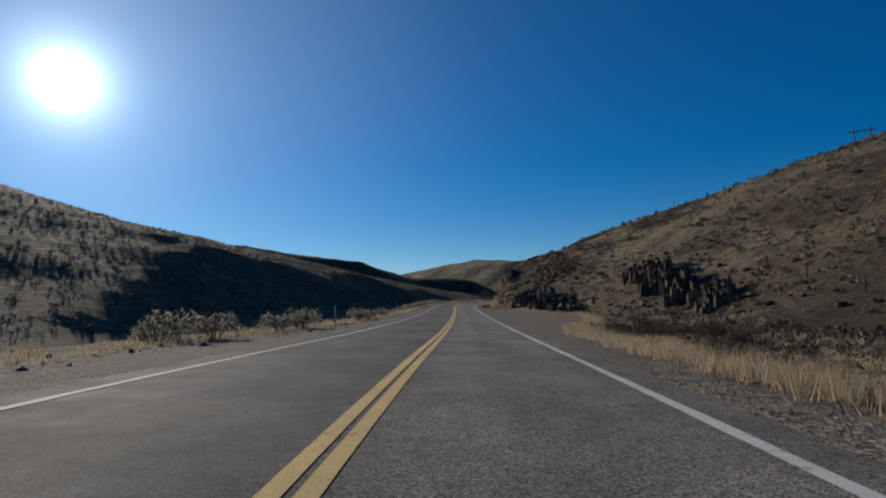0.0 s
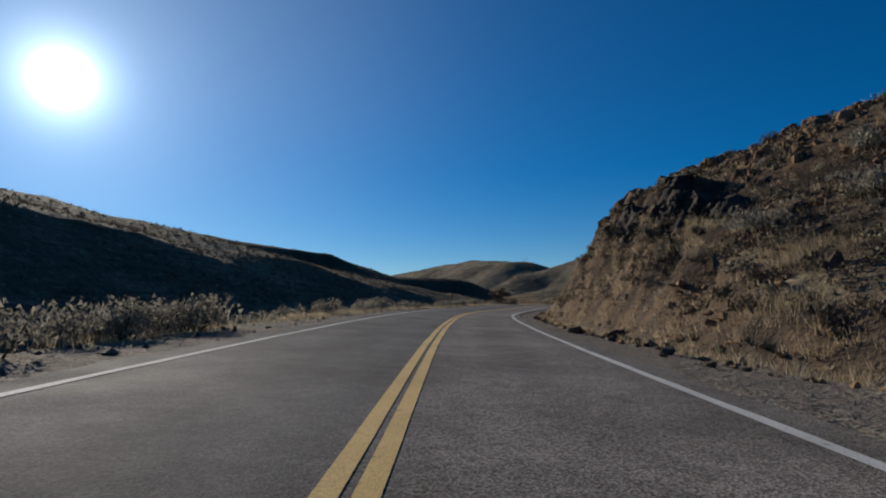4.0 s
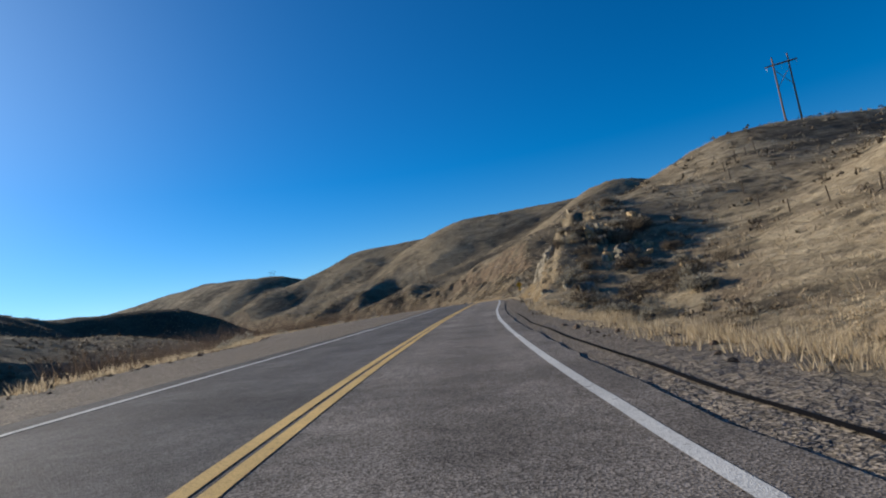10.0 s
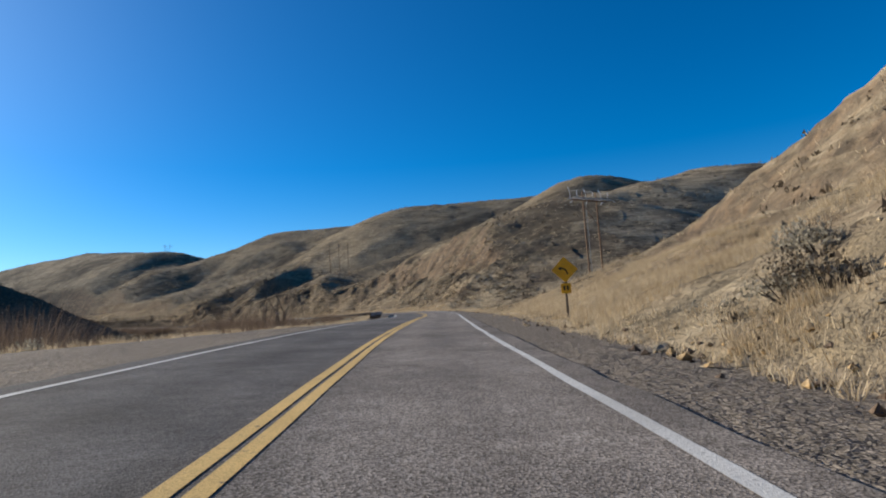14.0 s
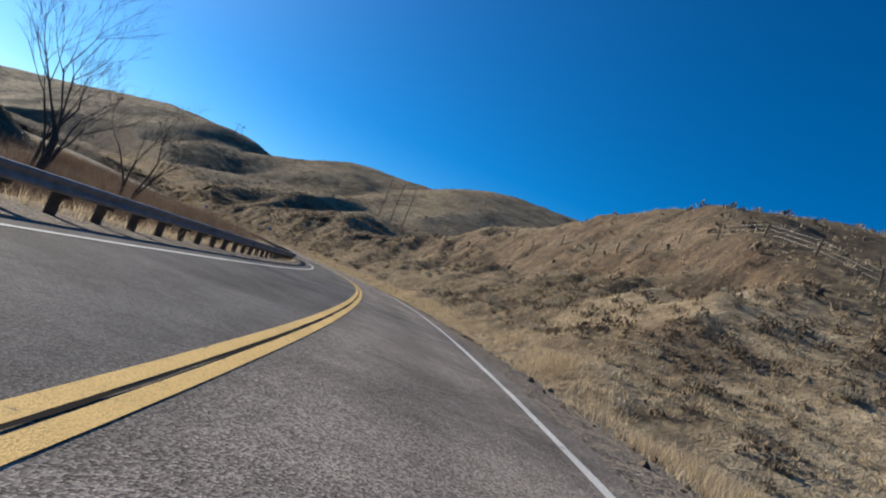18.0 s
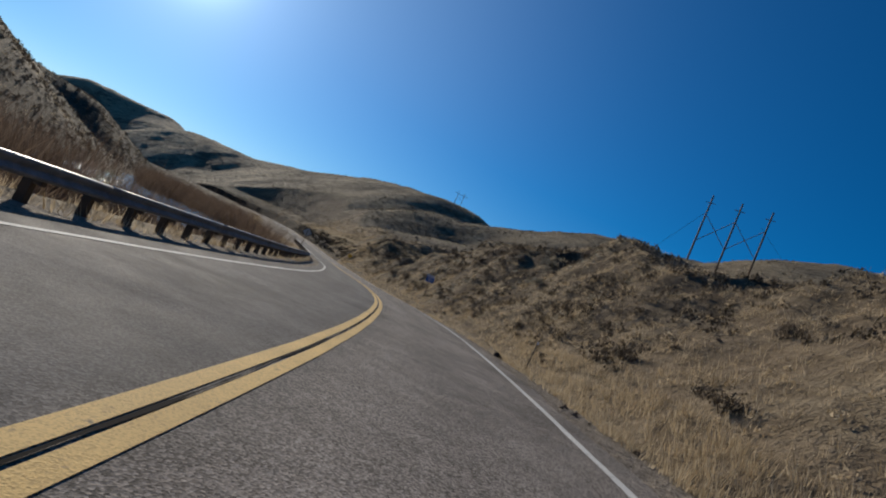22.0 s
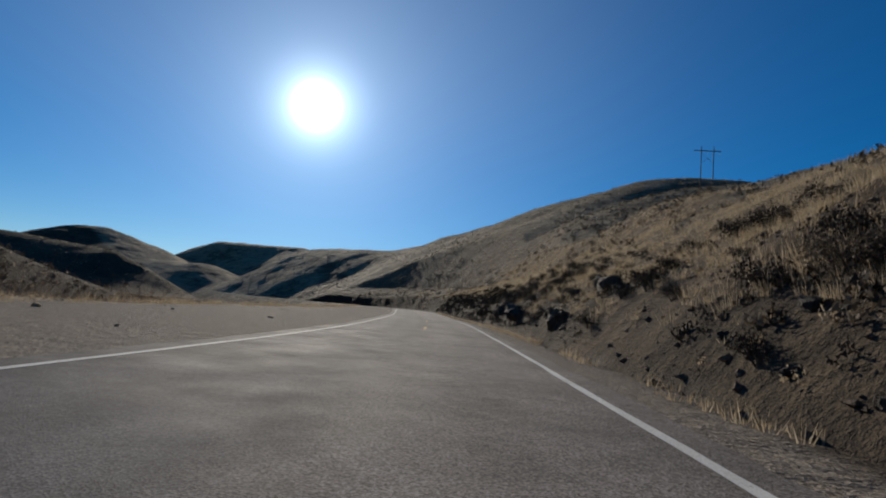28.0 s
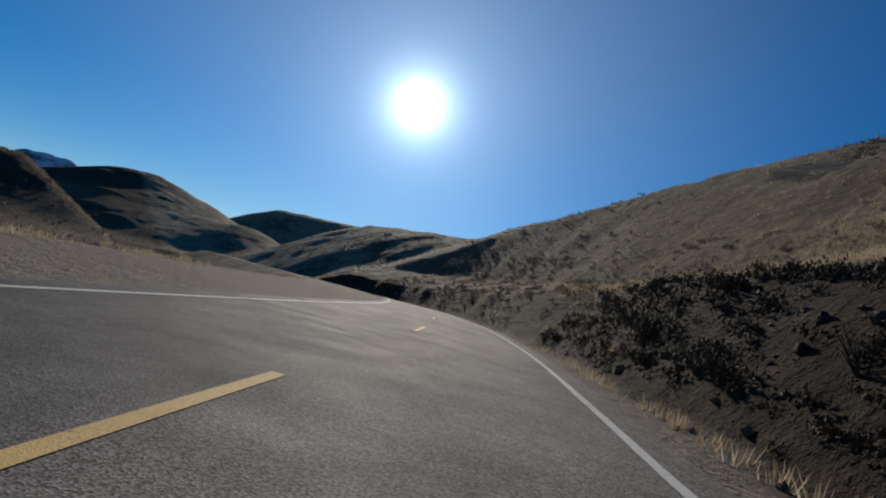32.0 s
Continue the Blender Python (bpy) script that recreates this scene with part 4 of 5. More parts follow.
switch_frame(on_land(139.8, 381.7, 8))
tri = thing("utility_pole", "three-pole wooden dead-end structure with crossed braces", "power pole", "power line poles", on_land(168, 595, -25))
for x in (-4.7, 0.0, 4.7):
    bar("pole", (x, 0, -2.5), (x, 0, 17), 0.2, POLE_WOOD, tri, rb=0.13, sides=10)
    bar("crossarm", (x - 0.8, 0, 15.6), (x + 0.8, 0, 15.6), 0.06, POLE_WOOD, tri, sides=6)
for x in (-4.7, 0.0):
    bar("x_brace", (x, 0.1, 13.6), (x + 4.7, 0.1, 8.6), 0.06, POLE_WOOD, tri, sides=6)
    bar("x_brace", (x, -0.1, 8.6), (x + 4.7, -0.1, 13.6), 0.06, POLE_WOOD, tri, sides=6)
for x in (-4.7, 0.0, 4.7):
    insulator((x, 0.2, 14.7), (x, 1.2, 16.0), tri)
h_frame(on_land(134, 299, -52), 13.0, 2.6, 5.5, "two-pole wooden pylon on the grassy hilltop")
h_frame(on_land(108.5, 876, 12), 15.0, 4.2, 9.0, "two-pole wooden pylon on the far ridge")
h_frame(on_land(112, 156, -34), 15.5, 3.6, 6.0, "two-pole wooden pylon on the rocky hilltop", brace=False)
# two thin stay wires of the far structures
stay = thing("stay_wire", "thin steel stay wires of the three-pole structure", "stay wire")
zt = float(ground_at(168, 595)[0])
for x, ex in ((163.8, 152), (172.2, 188)):
    gz_ = float(ground_at(ex, 591)[0])
    bar("wire", (x, 595, zt + 14.5), (ex, 591, gz_ - 0.2), 0.02, WIRE, stay, sides=4)


# ---- wire fences on the slopes ----
def fence(points, gap, tall, label):
    ob = thing("wire_fence", label, "fence")
    pts = np.array(points, float)
    seg = np.r_[0, np.cumsum(np.hypot(*np.diff(pts, axis=0).T))]
    at = np.arange(0, seg[-1], gap)
    xs, ys = np.interp(at, seg, pts[:, 0]), np.interp(at, seg, pts[:, 1])
    zs = ground_at(xs, ys)
    bm = rod(bmesh.new(), (0, 0, -0.4), (0, 0, tall), 0.075, 0.06, 7)
    first = None
    tops = []
    for k, (x, y, z) in enumerate(zip(xs, ys, zs)):
        m = pose(x, y, z, 4 * math.sin(k * 2.3), 5 * math.cos(k * 1.7), 0) @ Matrix.Diagonal((1, 1, 1 + 0.12 * math.sin(k * 3.1), 1))
        if first is None:
            first = part("fence_post", bm, POST_WOOD, ob)
            first.matrix_basis = m
        else:
            share("fence_post", first.data, ob, m)
        tops.append(m)
    for h in (0.45, 0.8, 1.15):
        if h < tall:
            v, f = [], []
            for m in tops:
                c = m @ Vector((0.07, 0, h))
                v += [(c.x, c.y, c.z - 0.006), (c.x, c.y, c.z + 0.006)]
            for k in range(len(tops) - 1):
                f.append((2 * k, 2 * k + 2, 2 * k + 3, 2 * k + 1))
            w = from_arrays("wire", np.array(v), np.array(f), WIRE)
            w.parent = ob
    return ob


fence([(160, 366), (148, 383), (146, 410), (152, 450), (160, 496), (167, 522), (172, 545)], 5.2, 1.3, "wooden post and wire fence along the grassy slope")
fence([(62, 232), (72, 250), (80, 268), (92, 282), (110, 290)], 6.0, 1.35, "old wooden post fence over the rocky spur")
fence([(112, 712), (100, 740), (90, 768), (78, 800), (66, 828)], 6.5, 1.3, "leaning wooden post fence above the cut bank")
fence([(30, 20), (34, 60), (40, 95), (46, 120)], 9, 1.3, "sparse wooden fence posts on the hillside")

# ---- rocks ----
def rock_mesh(name, seed, points, material, sx=1.0, sy=1.0, sz=1.0, boxy=0.5):
    """An angular broken block: the hull of scattered corners, about one metre across."""
    rng = random.Random(seed)
    bm = bmesh.new()
    for _ in range(points):
        v = Vector((rng.uniform(-1, 1), rng.uniform(-1, 1), rng.uniform(-1, 1)))
        big = max(abs(v.x), abs(v.y), abs(v.z))
        v = v.normalized().lerp(v / big, boxy) * rng.uniform(0.42, 0.55)
        bm.verts.new((v.x * sx, v.y * sy, v.z * sz))
    r = bmesh.ops.convex_hull(bm, input=bm.verts)
    bmesh.ops.delete(bm, geom=[g for g in r["geom_interior"] if isinstance(g, bmesh.types.BMVert)], context="VERTS")
    bmesh.ops.triangulate(bm, faces=bm.faces)
    bmesh.ops.subdivide_edges(bm, edges=bm.edges, cuts=1, use_grid_fill=True)
    bmesh.ops.recalc_face_normals(bm, faces=bm.faces)
    bm.normal_update()
    # chipped faces and a layered, cracked surface
    for v in bm.verts:
        p = v.co
        layer = 0.035 * math.sin(p.z * 23 + 3 * p.x + seed) + 0.03 * math.sin(p.x * 17 + p.y * 11 + seed * 2)
        v.co = p + v.normal * (layer + rng.uniform(-0.035, 0.03))
    me = bpy.data.meshes.new(name)
    bm.to_mesh(me)
    bm.free()
    me.materials.append(material)
    return me


def column_mesh(seed, material):
    """A basalt column: an uneven six-sided prism with a broken, sloping top."""
    rng = random.Random(seed)
    bm = bmesh.new()
    rings = []
    for k in range(4):
        ring = []
        for i in range(6):
            a = radians(60 * i + rng.uniform(-9, 9))
            r = 0.5 * rng.uniform(0.86, 1.05)
            z = -0.5 + k / 3 + (rng.uniform(-0.06, 0.06) if k < 3 else 0.14 * math.cos(a + seed))
            ring.append(bm.verts.new((r * math.cos(a) + rng.uniform(-0.03, 0.03), r * math.sin(a), z)))
        rings.append(ring)
    for lo, hi in zip(rings[:-1], rings[1:]):
        for i in range(6):
            bm.faces.new((lo[i], lo[(i + 1) % 6], hi[(i + 1) % 6], hi[i]))
    bm.faces.new(rings[-1])
    me = bpy.data.meshes.new("column")
    bm.to_mesh(me)
    bm.free()
    me.materials.append(material)
    return me


BASALT_ROCKS = [rock_mesh("rock", 10 + k, 22, BASALT, 1, 1, 1.1, 0.7) for k in range(6)]
RUST_ROCKS = [rock_mesh("rock", 30 + k, 28, RUST_ROCK, 1, 1, 1.0, 0.8) for k in range(5)]
TAN_ROCKS = [rock_mesh("rock", 50 + k, 30, TAN_ROCK, 1.0, 0.85, 1.15, 0.85) for k in range(7)]
COLUMNS = [column_mesh(70 + k, COLUMN_ROCK) for k in range(5)]


def outcrop(name, label, category, meshes, seed, count, s_range, d_range, sizes, tall=1.0, sink=0.5, flat=1.0, piece="rock", lean=18, edge=True, steep_only=0.0):
    """Blocks that stick out of the bank, each its own piece."""
    rng = np.random.RandomState(seed)
    ob = thing(name, label, category)
    n = count * 6
    s = rng.uniform(*s_range, n)
    ry = np.interp(s, RS, RP[:, 1])
    d = (np.interp(ry, *zip(*EDGE_R)) if edge else 0) + rng.uniform(*d_range, n)
    p = road_at(s, d)
    z, steep = slope_at(p[:, 0], p[:, 1])
    seam = fbm(s * 1.0 + d, d * 2.2, 9, 3, seed)
    ok = np.flatnonzero((steep > steep_only) & (seam > -0.12))[:count]
    for i in ok:
        size = sizes[0] + (sizes[1] - sizes[0]) * rng.rand() ** 2.2
        heading = math.degrees(np.interp(s[i], RS, np.unwrap(np.arctan2(RT[:, 1], RT[:, 0]))))
        m = pose(p[i, 0], p[i, 1], z[i] + size * tall * (0.5 - sink) * 0.6, rng.uniform(-lean, lean), rng.uniform(-lean, lean), heading + rng.uniform(-40, 40))
        share(piece, meshes[rng.randint(len(meshes))], ob, m @ Matrix.Diagonal((size * rng.uniform(0.7, 1.2), size * rng.uniform(0.7, 1.3) * flat, size * tall * rng.uniform(0.8, 1.25), 1)))
    return ob


# basalt columns above the pullout and at its far end
for name_label, s_range, base_d, tall_range, count in (("dark upright basalt columns in the hillside above the pullout", (60, 90), 26.0, (3.0, 5.2), 150), ("dark upright basalt columns at the end of the pullout", (84, 110), None, (2.2, 4.4), 150)):
    cliff = thing("basalt_columns", name_label, "rock outcrop")
    rng = np.random.RandomState(5 + count + int(s_range[0]))
    for k in range(count):
        s = rng.uniform(*s_range)
        row = rng.randint(5)
        mid_s = (s - sum(s_range) / 2) / (s_range[1] - s_range[0]) * 2
        d = (base_d if base_d else np.interp(s, *zip(*EDGE_R)) + 1.6) + row * 0.8 + 0.9 * math.sin(s * 0.7) + rng.uniform(-0.25, 0.25)
        p = road_at(s, d)
        w = rng.uniform(0.5, 1.0)
        h = rng.uniform(*tall_range) * (1 - 0.45 * mid_s ** 2)
        z = float(ground_at(p[0], p[1])[0])
        share("column", COLUMNS[rng.randint(5)], cliff, pose(p[0], p[1], z - h * 0.10, rng.uniform(-6, 6), rng.uniform(-4, 8), rng.uniform(0, 60)) @ Matrix.Diagonal((w, w, h, 1)))


def blocks(u, v, size, seed):
    """Broken bedrock: a step of its own for each cell of a jittered lattice (-1 to 1), and 1 in the joints between cells."""
    table = np.random.RandomState(seed).rand(64, 64, 3)
    i, j = np.floor(u / size).astype(int), np.floor(v / size).astype(int)
    near1, near2, step = np.full(u.shape, 9.0), np.full(u.shape, 9.0), np.zeros(u.shape)
    for a in (-1, 0, 1):
        for b in (-1, 0, 1):
            t = table[(i + a) % 64, (j + b) % 64]
            r = np.hypot(u / size - (i + a + t[..., 0]), v / size - (j + b + t[..., 1]))
            first = r < near1
            near2 = np.where(first, near1, np.minimum(near2, r))
            tilt = (t[..., 2] * 2 - 1) + 0.9 * (u / size - i - a - t[..., 0]) * (t[..., 1] - 0.5)
            step, near1 = np.where(first, tilt, step), np.minimum(near1, r)
    return step, np.clip(1 - (near2 - near1) / 0.16, 0, 1)


def rock_face(name, label, material, seed, s0, s1, out0, height, steep, block, relief):
    """A standing face of fissured bedrock in the bank: upright joints, ledges and a broken top that runs back into the slope."""
    ob = thing(name, label, "rock outcrop")
    ns_, nk = int((s1 - s0) / 0.16), 64
    s = np.linspace(s0, s1, ns_)
    k = np.r_[np.linspace(0, 1, nk - 8), 1 + np.linspace(0.12, 1, 8)]
    S, K = np.meshgrid(s, k, indexing="ij")
    u = (S - s0) / (s1 - s0)
    H = height * (np.clip(np.sin(np.pi * u), 0, 1) ** 0.45) * (1 + 0.22 * fbm(S, S * 0, 6, 3, seed))
    e = np.interp(np.interp(S, RS, RP[:, 1]), *zip(*EDGE_R)) + out0
    up = np.clip(K, 0, 1)
    warp = S + 0.5 * fbm(S, H * up, 4, 3, seed + 1) + 0.14 * H * up
    big, joint = blocks(warp, H * up * 0.45, block, seed + 2)
    small, crack = blocks(warp, H * up * 0.6, block * 0.38, seed + 3)
    chips = fbm(S, H * up, 0.7, 3, seed + 4)
    swell = fbm(S, H * up, block * 2.5, 2, seed + 5)
    bulge = relief * (1.1 * big + 0.45 * small + 0.8 * swell + 0.25 * chips - 0.7 * joint - 0.25 * crack)
    d = e + H * up / steep - bulge * np.clip(np.minimum(u, 1 - u) * 8, 0, 1) + np.clip(K - 1, 0, 1) * 5.0
    P = road_at(S, d)
    p0 = road_at(S, e)
    base = ground_at(p0[..., 0].ravel(), p0[..., 1].ravel()).reshape(S.shape)
    here = ground_at(P[..., 0].ravel(), P[..., 1].ravel()).reshape(S.shape)
    z = base - 0.5 + H * up
    back = np.clip(K - 1, 0, 1)
    z = z * (1 - back) + (here - 0.6) * back
    face = from_arrays("rock_face", np.stack([P[..., 0], P[..., 1], z], -1).reshape(-1, 3), grid_faces(*S.shape), material, flat=True)
    face.parent = ob
    return ob


def grid_faces(r, c):
    i = np.arange(r * c).reshape(r, c)
    return np.stack([i[:-1, :-1], i[1:, :-1], i[1:, 1:], i[:-1, 1:]], -1).reshape(-1, 4)


rock_face("tan_rock_outcrop", "pale tan and ochre fissured rock face beside the road", TAN_ROCK, 400, 300, 319, 0.9, 6.1, 1.9, 2.6, 0.38)
rock_face("basalt_cliff", "craggy dark basalt face with upright joints above the road", BASALT, 420, 122, 147, 3.4, 3.0, 1.7, 1.3, 0.42)
rock_face("basalt_cliff", "dark and rust-brown basalt face rising over the bend", RUST_ROCK, 430, 144, 166, 5.5, 2.6, 1.75, 1.3, 0.4)
rock_face("rust_rock_outcrop", "rust-brown jointed rock along the top of the bank", RUST_ROCK, 440, 164, 192, 8.5, 3.2, 1.8, 1.4, 0.4)
outcrop("rock_outcrop", "broken dark basalt blocks in the bank above the pullout", "rock outcrop", BASALT_ROCKS, 61, 110, (46, 112), (2, 20), (0.2, 0.8), 1.0)
outcrop("basalt_cliff", "rough dark brown basalt rubble in the bank", "rock outcrop", BASALT_ROCKS, 62, 160, (108, 150), (3, 15), (0.2, 0.8), 1.0, steep_only=0.3)
outcrop("basalt_cliff", "dark basalt rubble on the steep bank over the bend", "rock outcrop", BASALT_ROCKS, 63, 150, (148, 200), (4, 15), (0.15, 0.6), 1.0, steep_only=0.3)
outcrop("rust_rock_outcrop", "rust-brown blocky rocks along the top of the cliff", "rock outcrop", RUST_ROCKS, 64, 190, (112, 190), (8, 15), (0.3, 1.0), 1.15, steep_only=0.15)
outcrop("rust_rock_outcrop", "rust-brown broken rocks on the grassy bank", "rock outcrop", RUST_ROCKS, 65, 60, (176, 216), (5, 14), (0.2, 0.7), 0.9)
outcrop("tan_rock_outcrop", "ochre and grey rock blocks above the road", "rock outcrop", TAN_ROCKS, 166, 120, (276, 324), (0.6, 13), (0.2, 0.75), 1.2, flat=0.9, steep_only=0.4, lean=16, sink=0.5)
outcrop("tan_rock_outcrop", "large pale boulders standing out of the brushy bank", "rock outcrop", TAN_ROCKS, 66, 9, (280, 300), (4, 10), (0.9, 1.9), 1.2, flat=0.85, steep_only=0.3, lean=14, sink=0.5)
outcrop("tan_rock_outcrop", "pale weathered rocks on the crest of the spur", "rock outcrop", TAN_ROCKS, 67, 80, (276, 330), (7, 15), (0.3, 1.0), 0.9)
outcrop("rock_outcrop", "small dark rocks in the cut bank", "rock outcrop", BASALT_ROCKS, 68, 70, (572, 606), (3, 12), (0.15, 0.5), 0.8)
outcrop("rock_outcrop", "dark broken rocks in the shaded cut bank", "rock outcrop", BASALT_ROCKS, 69, 160, (690, 830), (0.2, 4), (0.12, 0.45), 0.8)
outcrop("rock_outcrop", "large dark slabs leaning in the shaded bank", "rock outcrop", BASALT_ROCKS, 169, 12, (715, 760), (0.8, 4), (0.8, 1.8), 0.7)


def boulders(seed, count, s_range, d_range, sizes, meshes, label, group):
    rng = np.random.RandomState(seed)
    for _ in range(count):
        s, d = rng.uniform(*s_range), rng.uniform(*d_range)
        p = road_at(s, d)
        z = float(ground_at(p[0], p[1])[0])
        size = sizes[0] + (sizes[1] - sizes[0]) * rng.rand() ** 2
        ob = new("boulder", meshes[rng.randint(len(meshes))])
        ob.matrix_basis = pose(p[0], p[1], z + size * 0.16, rng.uniform(-25, 25), rng.uniform(-25, 25), rng.uniform(0, 360)) @ Matrix.Diagonal((size * rng.uniform(0.8, 1.4), size, size * rng.uniform(0.5, 0.9), 1))
        tagged(ob, label, "rock", group)


boulders(1, 34, (112, 172), (5.6, 7.6), (0.18, 0.62), BASALT_ROCKS, "fallen dark rock on the gravel under the cliff", "rocks fallen from the cliff")
boulders(2, 10, (172, 240), (5.9, 7.2), (0.1, 0.25), RUST_ROCKS, "small brown rock at the foot of the grassy bank", "rocks at the grassy bank")
boulders(3, 34, (276, 332), (5.8, 7.6), (0.16, 0.75), TAN_ROCKS, "fallen pale rock at the foot of the rock face", "rocks fallen from the rock face")
boulders(4, 4, (352, 380), (6.5, 8.5), (0.1, 0.3), TAN_ROCKS, "small pale stone on the gravel shoulder", "stones on the shoulder")
boulders(5, 30, (520, 700), (5.4, 7.5), (0.12, 0.45), BASALT_ROCKS, "dark stone lying beside the road", "stones beside the road")
boulders(6, 22, (700, 800), (5.2, 6.8), (0.08, 0.28), BASALT_ROCKS, "dark stone in the ditch below the bank", "stones in the ditch")
boulders(7, 18, (640, 760), (-16, -7), (0.1, 0.35), TAN_ROCKS, "pale stone on the wide dirt pullout", "stones on the pullout")


# ---- plants ----
def blades(c, h, w, spread, per, rng, bend=0.35):
    """Tufts: per blades at each place c, with height h; each a thin leaning triangle."""
    n = len(c) * per
    c, h, w, spread = np.repeat(c, per, 0), np.repeat(h, per), np.repeat(w, per), np.repeat(spread, per)
    a, b = rng.uniform(0, 2 * np.pi, n), rng.uniform(0, 2 * np.pi, n)
    r = spread * np.sqrt(rng.rand(n))
    base = c + np.stack([r * np.cos(a), r * np.sin(a), -0.06 * h], 1)
    hh = h * rng.uniform(0.5, 1.1, n)
    lean = bend * hh * rng.uniform(0.2, 1.1, n)
    side = np.stack([np.cos(b), np.sin(b), 0 * b], 1) * w[:, None] * 0.5
    tip = base + np.stack([lean * np.cos(a), lean * np.sin(a), hh], 1)
    v = np.stack([base - side, base + side, tip], 1).reshape(-1, 3)
    return v, np.arange(n * 3).reshape(-1, 3)


def leaves(c, r, tall, per, size, rng, hollow=0.5):
    """Clumps: per small leaf faces in a ragged dome of radius r round each place c."""
    n = len(c) * per
    lump = rng.uniform(0.55, 1.15, (len(c), 7))
    c, r, tall = np.repeat(c, per, 0), np.repeat(r, per), np.repeat(tall, per)
    a = rng.uniform(0, 2 * np.pi, n)
    up = rng.uniform(-0.05, 1, n)
    k = (hollow + (1 - hollow) * rng.rand(n)) ** 0.7 * lump[np.repeat(np.arange(len(lump)), per), (a * 7 / 6.2832).astype(int) % 7]
    out = np.sqrt(np.clip(1 - up ** 2, 0, 1))
    p = c + np.stack([r * k * out * np.cos(a), r * k * out * np.sin(a), tall * k * up], 1)
    t = rng.normal(size=(n, 3, 3))
    t /= np.linalg.norm(t, axis=2)[..., None]
    # leaf faces stand more or less upright, like twig ends
    t[:, 0, 2] = np.abs(t[:, 0, 2]) + 0.8
    v = p[:, None, :] + t * (size * r)[:, None, None] * rng.uniform(0.6, 1.25, (n, 1, 1))
    return v.reshape(-1, 3), np.arange(n * 3).reshape(-1, 3)


def stuff(name, vf, material, label, category):
    ob = from_arrays(name, vf[0], vf[1], material, flat=True)
    return tagged(ob, label, category, kind="stuff")


def beside(n, s_range, d_range, rng, side=1, keep=None):
    """Places beside the road, d metres out from where the bank or verge begins."""
    s = rng.uniform(*s_range, n)
    ry = np.interp(s, RS, RP[:, 1])
    e = np.interp(ry, *zip(*(EDGE_R if side > 0 else EDGE_L)))
    d = side * (e + rng.uniform(*d_range, n))
    p = road_at(s, d)
    x, y = p[:, 0], p[:, 1]
    if keep is not None:
        ok = keep(x, y, s, np.abs(d) - e)
        x, y, s, d = x[ok], y[ok], s[ok], d[ok]
    return np.stack([x, y, ground_at(x, y)], 1)


def gaps(scale, cut, seed):
    return lambda x, y, s, o: fbm(x, y, scale, 3, seed) > cut


rng = np.random.RandomState(11)
# short straw on the banks and along both shoulders
c = np.vstack([beside(12500, (-20, 680), (-0.9, 1.6), rng, 1, gaps(3, -0.35, 51)), beside(900, (680, 830), (-0.9, 0.0), rng, 1, gaps(3, -0.2, 51)), beside(15500, (-20, 690), (0.5, 12), rng, 1, gaps(6, -0.1, 52)), beside(11000, (400, 700), (0.5, 16), rng, 1, gaps(5, -0.1, 152)), beside(15000, (-20, 830), (-1.2, 2.5), rng, -1, gaps(3, -0.3, 53)), beside(13000, (-20, 830), (0, 12), rng, -1, gaps(6, -0.15, 54))])
n = len(c)
h = rng.uniform(0.12, 0.42, n)
stuff("verge_grass", blades(c, h, 0.015 + 0.024 * h, 0.10 + 0.25 * h, 8, rng, 0.6), GRASS, "short dry straw-coloured grass tufts beside the road", "grass")
# tall golden stands
c = np.vstack([beside(2600, (-20, 34), (-0.3, 5), rng, 1), beside(2600, (112, 212), (0.1, 4), rng, 1, gaps(3, -0.1, 155)), beside(5000, (206, 276), (0.2, 6), rng, 1, gaps(3, -0.1, 55)), beside(1500, (276, 330), (0.0, 1.8), rng, 1, gaps(3, 0.0, 56)), beside(6500, (338, 420), (0.0, 13), rng, 1, gaps(7, -0.3, 57)), beside(2600, (400, 560), (-0.6, 1.4), rng, 1, gaps(5, -0.2, 57)), beside(2200, (540, 690), (0.0, 4.0), rng, 1, gaps(5, 0.05, 58)), beside(9000, (675, 850), (4.5, 22), rng, 1, gaps(6, -0.3, 59)), beside(1500, (665, 740), (1.0, 6), rng, 1, gaps(3, 0.0, 159)), beside(2200, (230, 420), (0.2, 5), rng, -1, gaps(5, -0.1, 60)), beside(1800, (640, 800), (0.0, 3), rng, -1, gaps(5, -0.1, 60))])
n = len(c)
h = rng.uniform(0.25, 0.65, n)
stuff("tall_grass", blades(c, h, 0.009 + 0.008 * h, 0.18 + 0.14 * h, 24, rng, 0.6), GRASS, "tall golden dead grass on the roadside bank", "grass")


def over(n, x_range, y_range, rng, near=14, far_keep=0.25, cut=0.0, scale=40, seed=71, where=None):
    """Places on the open hills, thinner with distance from the road."""
    x, y = rng.uniform(*x_range, n), rng.uniform(*y_range, n)
    s, d, z = road_sd(x, y)
    a = np.abs(d)
    ok = (a > near) & (rng.rand(n) < np.clip(70 / a, far_keep, 1)) & (fbm(x, y, scale, 4, seed) + 0.25 * rng.uniform(-1, 1, n) > cut)
    if where is not None:
        ok &= where(x, y, d)
    x, y = x[ok], y[ok]
    h = ground_at(x, y)
    ok = h > FLOOR + 0.7
    return np.stack([x[ok], y[ok], h[ok]], 1)


rng = np.random.RandomState(12)
